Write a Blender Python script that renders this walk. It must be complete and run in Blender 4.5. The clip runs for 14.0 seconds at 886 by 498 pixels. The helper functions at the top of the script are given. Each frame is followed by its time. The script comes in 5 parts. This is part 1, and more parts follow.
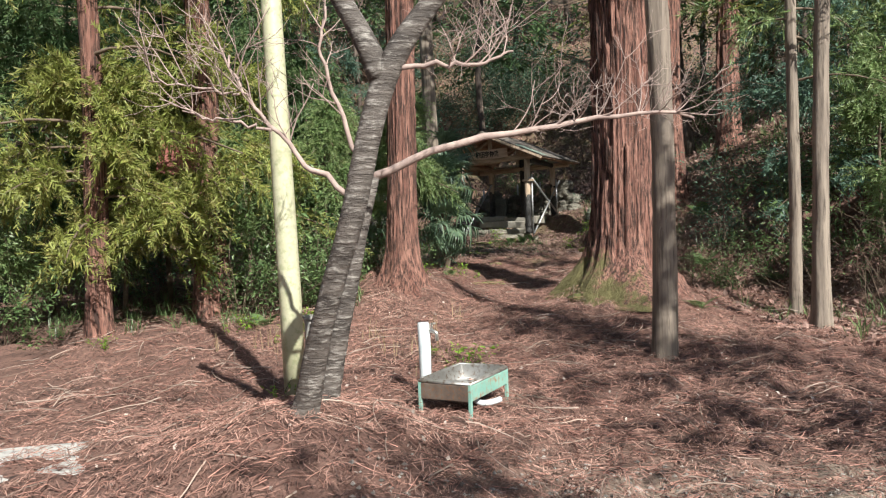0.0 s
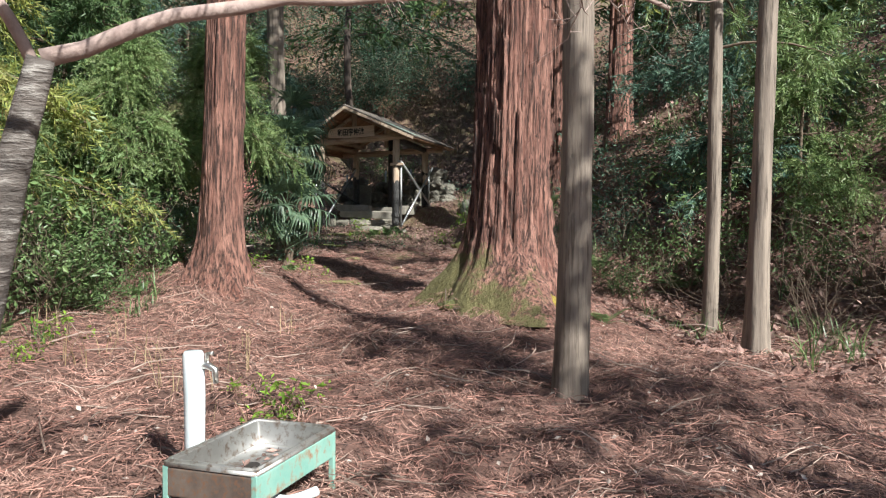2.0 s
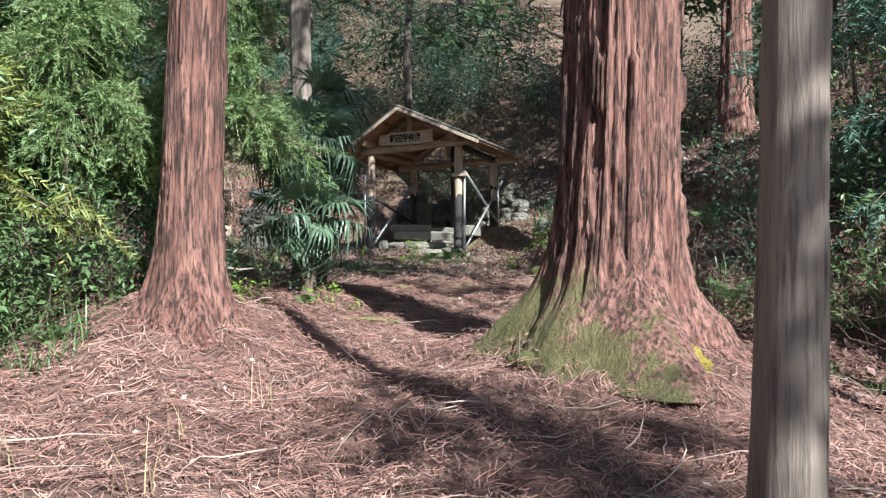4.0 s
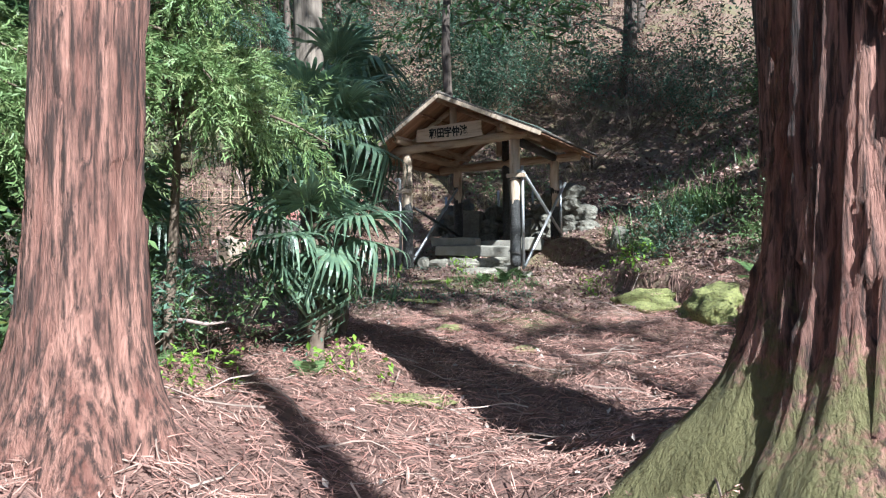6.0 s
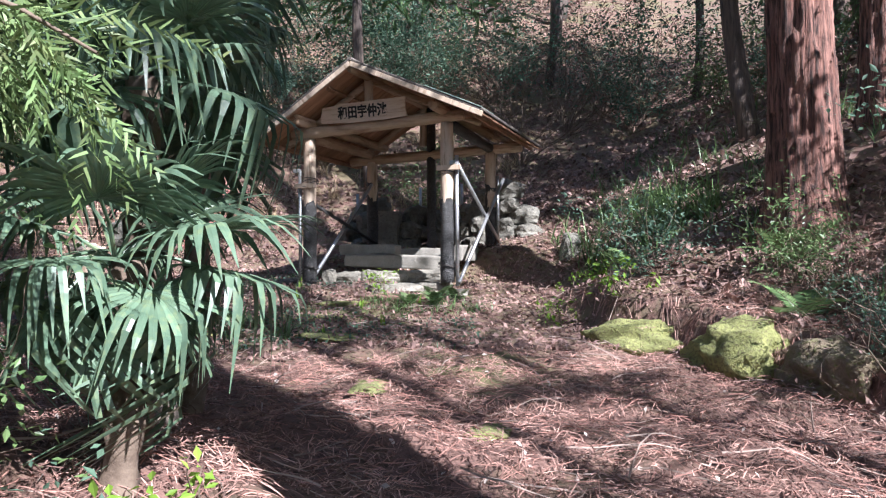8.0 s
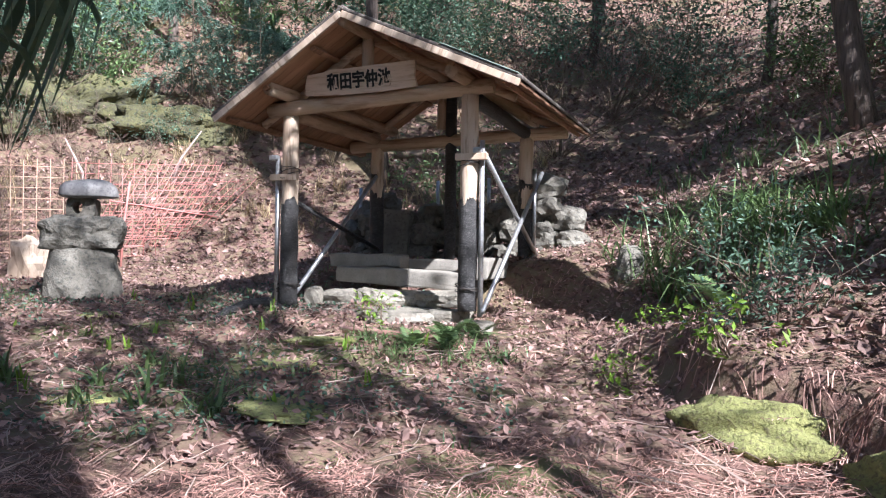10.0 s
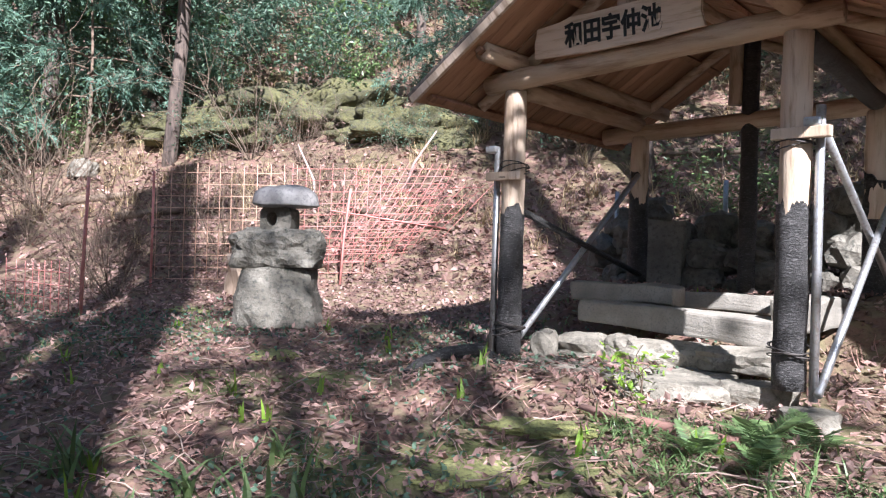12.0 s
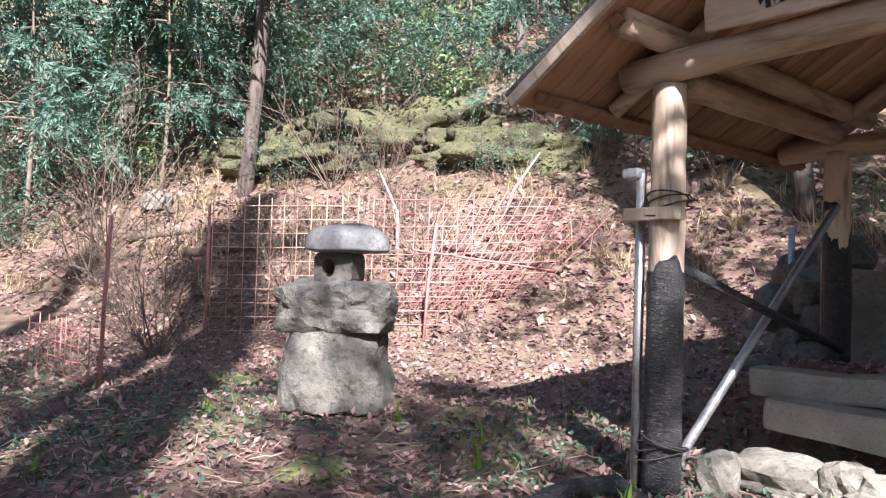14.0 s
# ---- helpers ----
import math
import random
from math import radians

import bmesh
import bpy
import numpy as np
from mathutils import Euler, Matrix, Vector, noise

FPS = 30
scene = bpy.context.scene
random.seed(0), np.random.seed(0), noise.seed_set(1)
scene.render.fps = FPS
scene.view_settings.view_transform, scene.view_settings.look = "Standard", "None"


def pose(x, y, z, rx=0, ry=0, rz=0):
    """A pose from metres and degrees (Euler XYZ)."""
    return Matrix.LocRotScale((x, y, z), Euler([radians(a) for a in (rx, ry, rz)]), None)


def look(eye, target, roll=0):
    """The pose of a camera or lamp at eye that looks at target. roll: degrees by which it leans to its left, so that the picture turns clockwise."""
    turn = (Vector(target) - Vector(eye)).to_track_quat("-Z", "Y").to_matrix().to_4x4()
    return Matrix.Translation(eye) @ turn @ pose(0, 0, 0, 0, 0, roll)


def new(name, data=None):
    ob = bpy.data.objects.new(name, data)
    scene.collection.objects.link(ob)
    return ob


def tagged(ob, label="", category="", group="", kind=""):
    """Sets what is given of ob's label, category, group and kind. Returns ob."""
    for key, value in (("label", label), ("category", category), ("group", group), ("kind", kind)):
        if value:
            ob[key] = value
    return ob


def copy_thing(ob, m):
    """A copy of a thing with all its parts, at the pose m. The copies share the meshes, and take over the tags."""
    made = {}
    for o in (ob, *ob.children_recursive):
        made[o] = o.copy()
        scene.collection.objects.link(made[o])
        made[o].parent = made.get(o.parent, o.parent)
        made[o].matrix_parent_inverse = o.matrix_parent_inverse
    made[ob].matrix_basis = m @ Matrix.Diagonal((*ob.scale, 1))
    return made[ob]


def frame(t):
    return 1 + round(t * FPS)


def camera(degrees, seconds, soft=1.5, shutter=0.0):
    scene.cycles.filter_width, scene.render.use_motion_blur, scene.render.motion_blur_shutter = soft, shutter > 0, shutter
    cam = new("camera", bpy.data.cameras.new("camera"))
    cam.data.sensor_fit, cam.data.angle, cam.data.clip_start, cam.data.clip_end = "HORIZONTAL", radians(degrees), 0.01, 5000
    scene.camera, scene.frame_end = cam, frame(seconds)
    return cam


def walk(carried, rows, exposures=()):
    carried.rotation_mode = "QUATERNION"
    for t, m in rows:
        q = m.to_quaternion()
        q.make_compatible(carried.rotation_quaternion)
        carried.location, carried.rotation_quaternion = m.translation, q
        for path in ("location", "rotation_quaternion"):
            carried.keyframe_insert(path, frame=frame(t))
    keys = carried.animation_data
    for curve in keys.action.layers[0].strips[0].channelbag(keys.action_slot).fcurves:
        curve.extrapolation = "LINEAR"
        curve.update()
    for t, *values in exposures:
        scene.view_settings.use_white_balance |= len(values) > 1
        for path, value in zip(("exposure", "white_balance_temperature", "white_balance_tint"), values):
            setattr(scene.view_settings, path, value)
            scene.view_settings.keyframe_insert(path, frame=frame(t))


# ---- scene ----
cam = camera(61.6, 14.0, soft=1.2)
METRES, EYE, TILT, LEAN, TURN = 17.0, 1.6, -1.5, 2.0, 0.0
ROWS = [
    (0.0, 0.0, 0.0, 0.0, 0.0, 0.0, -0.0),
    (0.5, 0.0021, 0.0366, -0.0006, -6.21, -0.61, -0.46),
    (1.0, 0.0097, 0.0749, -0.0019, -9.19, -0.88, -1.02),
    (1.5, 0.0158, 0.1132, -0.0026, -9.87, -0.71, -1.62),
    (2.0, 0.0247, 0.1523, -0.0042, -9.89, -0.06, -2.08),
    (2.5, 0.0318, 0.1937, -0.0054, -9.53, 0.79, -2.34),
    (3.0, 0.04, 0.2346, -0.0066, -9.24, 1.87, -2.09),
    (3.5, 0.0459, 0.2773, -0.0074, -7.46, 2.44, -1.92),
    (4.0, 0.0539, 0.3182, -0.008, -4.33, 2.09, -2.05),
    (6.5, 0.0479, 0.511, 0.0137, -1.47, 2.54, -1.29),
    (7.0, 0.0468, 0.5448, 0.0168, -5.22, 2.12, -1.69),
    (7.5, 0.0466, 0.5825, 0.0189, -7.12, 2.17, -1.69),
    (8.0, 0.0487, 0.6187, 0.0239, -8.7, 2.57, -1.32),
    (10.5, 0.0773, 0.7847, 0.0467, -4.78, 1.56, -3.96),
    (11.0, 0.0801, 0.819, 0.0481, 0.96, 1.29, -3.75),
    (11.5, 0.0817, 0.8519, 0.0514, 8.09, 1.19, -3.83),
    (12.0, 0.077, 0.8836, 0.056, 13.26, 1.22, -4.02),
    (12.5, 0.0728, 0.9112, 0.0615, 16.78, 1.17, -4.52),
    (13.0, 0.0658, 0.9351, 0.064, 18.9, 1.72, -3.91),
    (13.5, 0.0561, 0.9599, 0.0689, 19.25, 2.43, -4.1),
    (14.0, 0.0483, 0.9816, 0.0719, 20.89, 2.57, -4.23),
]
walk(cam, [(t, pose(0, 0, EYE, TILT, LEAN, TURN) @ pose(METRES * x, METRES * y, METRES * z, 90 + pitch, roll, yaw)) for t, x, y, z, yaw, pitch, roll in ROWS],
     [(0.0, 0.8, 6250, 5), (2.5, 1.0, 5950, 5), (4.0, 1.25, 5600, 4), (6.5, 1.62, 5350, 3), (8.0, 1.7, 5500, 14), (11.0, 1.85, 5550, 15), (12.5, 1.95, 5650, 16), (14.0, 2.1, 5700, 17)])

# ---- world, sun ----
SUN_FROM = Vector((0.48, -0.87, 0.82)).normalized()
world = bpy.data.worlds.new("sky")
scene.world = world
world.use_nodes = True
wn = world.node_tree
sky = wn.nodes.new("ShaderNodeTexSky")
sky.sky_type, sky.sun_disc = "NISHITA", False
sky.sun_elevation = math.asin(SUN_FROM.z)
sky.sun_rotation = math.atan2(SUN_FROM.x, SUN_FROM.y)
wn.links.new(sky.outputs[0], wn.nodes["Background"].inputs[0])
wn.nodes["Background"].inputs[1].default_value = 0.058
sun = new("sun", bpy.data.lights.new("sun", "SUN"))
sun.data.energy, sun.data.angle, sun.data.color = 5.0, radians(0.6), (1.0, 0.93, 0.84)
sun.matrix_world = look(SUN_FROM * 60, (0, 0, 0))


# ---- materials ----
def mat(name, a, b, c=None, scale=5.0, stretch=(1, 1, 1), rough=0.85, bump=0.4, depth=0.02, metal=0.0, island=0.0, single=0.0, leaf=0.0, spot=0.58, fine=6.0):
    """Two-scale noise material: a and b in broad patches, c in fine flecks."""
    m = bpy.data.materials.new(name)
    m.use_nodes = True
    nt = m.node_tree
    n, link = nt.nodes, nt.links.new
    bsdf, out = n["Principled BSDF"], n["Material Output"]
    tc, mp = n.new("ShaderNodeTexCoord"), n.new("ShaderNodeMapping")
    link(tc.outputs["Object"], mp.inputs[0])
    mp.inputs["Scale"].default_value = stretch
    big, small = n.new("ShaderNodeTexNoise"), n.new("ShaderNodeTexNoise")
    for node, s in ((big, scale), (small, scale * fine)):
        link(mp.outputs[0], node.inputs["Vector"])
        node.inputs["Scale"].default_value, node.inputs["Detail"].default_value, node.inputs["Roughness"].default_value = s, 6, 0.65
    r1 = n.new("ShaderNodeValToRGB")
    r1.color_ramp.elements[0].position, r1.color_ramp.elements[1].position = 0.36, 0.64
    r1.color_ramp.elements[0].color, r1.color_ramp.elements[1].color = (*a, 1), (*b, 1)
    link(big.outputs["Fac"], r1.inputs[0])
    colour = r1.outputs[0]
    if c:
        r2, mx = n.new("ShaderNodeValToRGB"), n.new("ShaderNodeMix")
        r2.color_ramp.elements[0].position, r2.color_ramp.elements[1].position = spot - 0.08, spot + 0.08
        link(small.outputs["Fac"], r2.inputs[0])
        mx.data_type = "RGBA"
        link(r2.outputs[0], mx.inputs["Factor"])
        link(colour, mx.inputs[6])
        mx.inputs[7].default_value = (*c, 1)
        colour = mx.outputs[2]
    for amount, socket in ((island, "Random Per Island"), (single, "Random")):
        if amount:
            src = n.new("ShaderNodeNewGeometry" if socket != "Random" else "ShaderNodeObjectInfo")
            rng, hs = n.new("ShaderNodeMapRange"), n.new("ShaderNodeHueSaturation")
            rng.inputs[3].default_value, rng.inputs[4].default_value = 1 - amount, 1 + amount
            link(src.outputs[socket], rng.inputs[0])
            link(rng.outputs[0], hs.inputs["Value"])
            link(colour, hs.inputs["Color"])
            colour = hs.outputs[0]
    link(colour, bsdf.inputs["Base Color"])
    bsdf.inputs["Roughness"].default_value, bsdf.inputs["Metallic"].default_value = rough, metal
    if bump:
        bp = n.new("ShaderNodeBump")
        bp.inputs["Strength"].default_value, bp.inputs["Distance"].default_value = bump, depth
        link(small.outputs["Fac"], bp.inputs["Height"])
        link(bp.outputs[0], bsdf.inputs["Normal"])
    if leaf:
        tr, ms = n.new("ShaderNodeBsdfTranslucent"), n.new("ShaderNodeMixShader")
        link(colour, tr.inputs[0])
        ms.inputs[0].default_value = leaf
        link(bsdf.outputs[0], ms.inputs[1])
        link(tr.outputs[0], ms.inputs[2])
        link(ms.outputs[0], out.inputs[0])
    return m


def ground_material():
    """Needle litter, with bare gravelly earth by the road and moss and herbs on the clearing."""
    m = mat("forest_floor", (0.12, 0.066, 0.052), (0.215, 0.122, 0.097), (0.055, 0.033, 0.028), scale=1.6, fine=14, bump=0.8, depth=0.03, rough=0.95)
    nt = m.node_tree
    n, link = nt.nodes, nt.links.new
    bsdf = n["Principled BSDF"]
    colour = bsdf.inputs["Base Color"].links[0].from_socket
    geo, sep = n.new("ShaderNodeNewGeometry"), n.new("ShaderNodeSeparateXYZ")
    link(geo.outputs["Position"], sep.inputs[0])
    wob, fleck = n.new("ShaderNodeTexNoise"), n.new("ShaderNodeTexNoise")
    for node, s in ((wob, 0.9), (fleck, 9.0)):
        link(geo.outputs["Position"], node.inputs["Vector"])
        node.inputs["Scale"].default_value, node.inputs["Detail"].default_value = s, 7

    def band(axis, lo, hi):
        """1 where the wobbled coordinate is past hi, 0 before lo."""
        add, rng = n.new("ShaderNodeMath"), n.new("ShaderNodeMapRange")
        add.operation = "MULTIPLY_ADD"
        link(wob.outputs["Fac"], add.inputs[0])
        add.inputs[1].default_value = 3.0
        link(sep.outputs[axis], add.inputs[2])
        rng.inputs[1].default_value, rng.inputs[2].default_value = lo + 1.5, hi + 1.5
        link(add.outputs[0], rng.inputs[0])
        return rng.outputs[0]

    def times(p, q):
        k = n.new("ShaderNodeMath")
        k.operation = "MULTIPLY"
        link(p, k.inputs[0])
        link(q, k.inputs[1])
        return k.outputs[0]

    def blend(fac, rgb):
        nonlocal colour
        mx = n.new("ShaderNodeMix")
        mx.data_type = "RGBA"
        link(fac, mx.inputs[0])
        link(colour, mx.inputs[6])
        mx.inputs[7].default_value = (*rgb, 1)
        colour = mx.outputs[2]

    thr = n.new("ShaderNodeMapRange")
    thr.inputs[1].default_value, thr.inputs[2].default_value = 0.42, 0.6
    link(fleck.outputs["Fac"], thr.inputs[0])
    blend(times(band(1, 5.2, 4.2), band(0, 0.0, 1.2)), (0.30, 0.24, 0.19))
    blend(times(band(1, 14.5, 17.5), thr.outputs[0]), (0.17, 0.13, 0.08))
    herb = n.new("ShaderNodeMapRange")
    herb.inputs[1].default_value, herb.inputs[2].default_value = 0.52, 0.62
    link(wob.outputs["Fac"], herb.inputs[0])
    blend(times(times(times(band(1, 13.5, 16.5), band(1, 22.6, 21.4)), band(0, 3.4, 2.2)), herb.outputs[0]), (0.13, 0.14, 0.05))
    blend(times(band(1, 26.0, 28.0), herb.outputs[0]), (0.14, 0.115, 0.06))
    link(colour, bsdf.inputs["Base Color"])
    return m


M_FLOOR = ground_material()
M_CEDAR = mat("cedar_bark", (0.165, 0.068, 0.050), (0.41, 0.215, 0.165), (0.048, 0.026, 0.021), scale=11, stretch=(1, 1, 0.09), bump=1.0, depth=0.06, fine=3, spot=0.52)
M_CYPRESS = mat("pale_cypress_bark", (0.18, 0.145, 0.12), (0.32, 0.265, 0.215), (0.10, 0.08, 0.065), scale=12, stretch=(1, 1, 0.06), bump=0.7, depth=0.015, fine=3)
M_CHERRY = mat("cherry_bark", (0.06, 0.05, 0.045), (0.17, 0.145, 0.13), (0.40, 0.37, 0.34), scale=3.5, stretch=(0.8, 0.8, 3.4), bump=1.0, depth=0.03, rough=0.7, spot=0.6, fine=3)
M_TWIG = mat("pale_twig_bark", (0.30, 0.22, 0.20), (0.48, 0.37, 0.33), scale=9, bump=0.3)
M_TWIG_DARK = mat("dark_twig", (0.10, 0.07, 0.05), (0.2, 0.15, 0.11), scale=9, bump=0.3)
M_DEADTWIG = mat("weathered_dead_twig", (0.22, 0.16, 0.13), (0.40, 0.31, 0.26), scale=1.5, island=0.4, bump=0)
M_POLE = mat("cream_painted_pole", (0.48, 0.47, 0.31), (0.57, 0.56, 0.40), (0.38, 0.40, 0.24), scale=3, rough=0.5, bump=0.1)
M_NEEDLE = mat("cedar_foliage", (0.18, 0.22, 0.045), (0.30, 0.33, 0.09), (0.32, 0.26, 0.10), scale=1.2, island=0.4, leaf=0.35, bump=0, rough=0.55)
M_NEEDLE_D = mat("deep_green_cedar_foliage", (0.06, 0.125, 0.05), (0.11, 0.18, 0.065), (0.14, 0.17, 0.07), scale=1.2, island=0.4, leaf=0.3, bump=0, rough=0.55)
M_LEAF = mat("glossy_evergreen_leaf", (0.09, 0.155, 0.06), (0.165, 0.235, 0.09), scale=2, island=0.45, leaf=0.3, bump=0, rough=0.4)
M_LEAF_B = mat("blue_green_leaf", (0.08, 0.145, 0.10), (0.135, 0.215, 0.14), scale=2, island=0.45, leaf=0.35, bump=0, rough=0.62)
M_LEAF_Y = mat("fresh_yellow_green_leaf", (0.16, 0.28, 0.03), (0.26, 0.40, 0.06), scale=2, island=0.35, leaf=0.4, bump=0, rough=0.5)
M_PALM = mat("palm_leaf", (0.10, 0.165, 0.11), (0.165, 0.245, 0.16), (0.20, 0.26, 0.14), scale=3, island=0.25, leaf=0.25, bump=0, rough=0.38)
M_STRAW = mat("dry_straw", (0.30, 0.22, 0.12), (0.45, 0.36, 0.22), scale=3, island=0.35, leaf=0.2, bump=0)
M_LITTER = mat("fallen_cedar_sprigs", (0.20, 0.108, 0.087), (0.42, 0.26, 0.21), scale=1.2, island=0.6, bump=0, rough=0.9)
M_DEADLEAF = mat("dead_leaf", (0.155, 0.095, 0.082), (0.36, 0.235, 0.20), scale=1.2, island=0.6, bump=0, rough=0.8, leaf=0.1)
M_DARKBARK = mat("dark_hillside_bark", (0.06, 0.045, 0.038), (0.14, 0.105, 0.085), (0.035, 0.028, 0.024), scale=9, stretch=(1, 1, 0.12), bump=0.8, depth=0.03, fine=3)
M_GOLDMOSS = mat("golden_moss", (0.25, 0.195, 0.035), (0.40, 0.31, 0.06), (0.13, 0.10, 0.035), scale=9, bump=1.0, depth=0.03, rough=1.0)
M_MOSS = mat("moss", (0.20, 0.21, 0.075), (0.33, 0.335, 0.12), (0.13, 0.115, 0.06), scale=7, bump=1.0, depth=0.03, rough=1.0)
M_STONE = mat("weathered_stone", (0.145, 0.133, 0.108), (0.25, 0.23, 0.19), (0.11, 0.105, 0.09), scale=4, bump=0.7, depth=0.02, single=0.25)
M_STONE_DARK = mat("dark_lichened_stone", (0.115, 0.105, 0.085), (0.22, 0.205, 0.17), (0.08, 0.08, 0.068), scale=4, bump=0.9, depth=0.03, single=0.2)
M_GRANITE = mat("dressed_granite", (0.235, 0.215, 0.18), (0.33, 0.305, 0.26), (0.19, 0.18, 0.16), scale=5, bump=0.5, depth=0.01, fine=16, single=0.12)
M_CAP = mat("smooth_grey_capstone", (0.17, 0.16, 0.16), (0.25, 0.24, 0.23), (0.12, 0.12, 0.12), scale=5, bump=0.3, depth=0.01, rough=0.55)
M_PEELED = mat("peeled_log", (0.44, 0.33, 0.235), (0.62, 0.50, 0.385), (0.28, 0.19, 0.125), scale=7, stretch=(1, 1, 0.12), bump=0.6, depth=0.014, rough=0.7, spot=0.6, fine=3)
# grain turned along each run; front logs a little darker, side logs darkest
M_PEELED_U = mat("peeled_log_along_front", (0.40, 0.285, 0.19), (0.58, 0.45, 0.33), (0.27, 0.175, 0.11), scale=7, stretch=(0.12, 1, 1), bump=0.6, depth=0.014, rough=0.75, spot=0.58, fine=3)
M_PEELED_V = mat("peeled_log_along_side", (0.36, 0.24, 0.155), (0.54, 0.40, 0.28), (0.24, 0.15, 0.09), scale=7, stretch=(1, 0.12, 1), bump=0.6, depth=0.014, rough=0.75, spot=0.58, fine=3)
M_CHAR = mat("charred_wood", (0.018, 0.017, 0.017), (0.05, 0.048, 0.047), (0.15, 0.145, 0.14), scale=9, stretch=(1, 1, 2.2), bump=1.0, depth=0.02, rough=0.5, fine=5, spot=0.62)
M_BOARD = mat("cedar_roof_board", (0.28, 0.145, 0.082), (0.43, 0.25, 0.15), (0.17, 0.085, 0.05), scale=4, stretch=(0.15, 1.4, 1), bump=0.25, depth=0.008, single=0.25, fine=4)
M_SIGN = mat("pale_sign_board", (0.60, 0.45, 0.33), (0.72, 0.58, 0.45), (0.48, 0.34, 0.23), scale=2.5, stretch=(0.3, 1, 3), bump=0.1, depth=0.005, rough=0.6)
M_INK = mat("black_ink", (0.012, 0.011, 0.011), (0.02, 0.02, 0.02), bump=0, rough=0.7)
M_ROOF = mat("weathered_roof_bark", (0.09, 0.075, 0.065), (0.19, 0.16, 0.14), (0.25, 0.22, 0.18), scale=5, bump=0.8, depth=0.02)
M_GREENTIN = mat("green_tin_sheet", (0.24, 0.34, 0.28), (0.34, 0.42, 0.36), scale=5, bump=0.1, rough=0.45)
M_PIPE = mat("galvanised_pipe", (0.40, 0.41, 0.42), (0.55, 0.56, 0.57), (0.33, 0.30, 0.28), scale=6, bump=0.15, depth=0.004, rough=0.42, metal=0.75)
M_WIRE = mat("dark_wire", (0.05, 0.045, 0.04), (0.09, 0.08, 0.075), bump=0, rough=0.6, metal=0.5)
M_EARTH = mat("mossy_earth_bank", (0.15, 0.11, 0.075), (0.26, 0.21, 0.14), (0.16, 0.17, 0.06), scale=5, bump=1.0, depth=0.04, rough=1.0)
M_CLIFF = mat("mossy_hill_earth", (0.06, 0.058, 0.03), (0.135, 0.13, 0.055), (0.05, 0.05, 0.035), scale=2.5, bump=1.0, depth=0.06, rough=1.0)
M_RUST = mat("rusty_red_mesh", (0.42, 0.15, 0.13), (0.55, 0.25, 0.22), scale=5, bump=0.2, rough=0.8)
M_RUST_PALE = mat("pale_rusty_mesh", (0.46, 0.27, 0.19), (0.58, 0.38, 0.28), scale=5, bump=0.2, rough=0.8)
M_STEEL = mat("stained_stainless_steel", (0.42, 0.41, 0.39), (0.58, 0.56, 0.53), (0.26, 0.20, 0.16), scale=4, bump=0.1, depth=0.004, rough=0.42, metal=0.75)
M_MINT = mat("chipped_mint_paint", (0.20, 0.40, 0.34), (0.30, 0.50, 0.43), (0.30, 0.15, 0.08), scale=6, bump=0.2, depth=0.004, rough=0.5, spot=0.6, fine=2)
M_APRON = mat("rust_stained_apron", (0.13, 0.10, 0.085), (0.22, 0.18, 0.15), (0.24, 0.13, 0.08), scale=6, bump=0.2, depth=0.004, rough=0.5, metal=0.3)
M_PAVE = mat("pale_field_stone", (0.17, 0.155, 0.125), (0.28, 0.255, 0.21), (0.12, 0.115, 0.09), scale=5, bump=0.8, depth=0.02, single=0.2)
M_NEEDLE_G = mat("fresh_cedar_foliage", (0.13, 0.21, 0.075), (0.235, 0.32, 0.125), (0.27, 0.30, 0.13), scale=1.2, island=0.4, leaf=0.35, bump=0, rough=0.5)
M_PVC = mat("pale_blue_pvc", (0.62, 0.70, 0.74), (0.74, 0.78, 0.80), scale=3, bump=0.05, rough=0.45)
M_BRASS = mat("dull_chrome", (0.45, 0.43, 0.40), (0.6, 0.58, 0.55), scale=4, bump=0.05, rough=0.3, metal=0.9)
M_BOX = mat("grey_plastic_box", (0.24, 0.235, 0.22), (0.31, 0.30, 0.28), scale=4, bump=0.1, rough=0.5)
M_CONC = mat("pale_concrete", (0.46, 0.45, 0.43), (0.58, 0.57, 0.55), (0.36, 0.35, 0.33), scale=4, bump=0.5, depth=0.01)
M_SIGNRED = mat("faded_red_tin_sign", (0.22, 0.06, 0.05), (0.34, 0.13, 0.11), scale=4, bump=0.1, rough=0.6)


# ---- mesh helpers ----
def np_mesh(name, verts, faces, material, parent=None, label="", smooth=False):
    """One mesh object from an array of corners and an array (or list of arrays) of faces."""
    me = bpy.data.meshes.new(name)
    groups = faces if isinstance(faces, list) else [faces]
    groups = [np.asarray(g, np.int32) for g in groups if len(g)]
    verts = np.asarray(verts, np.float32)
    me.vertices.add(len(verts))
    me.vertices.foreach_set("co", verts.ravel())
    sizes = np.concatenate([np.full(len(g), g.shape[1], np.int32) for g in groups])
    me.loops.add(int(sizes.sum()))
    me.loops.foreach_set("vertex_index", np.concatenate([g.ravel() for g in groups]))
    me.polygons.add(len(sizes))
    me.polygons.foreach_set("loop_start", np.concatenate([[0], np.cumsum(sizes)[:-1]]).astype(np.int32))
    me.polygons.foreach_set("use_smooth", np.full(len(sizes), smooth))
    me.update(calc_edges=True)
    me.materials.append(material)
    ob = new(name, me)
    if parent:
        ob.parent = parent
    if label:
        ob["label"] = label
    return ob


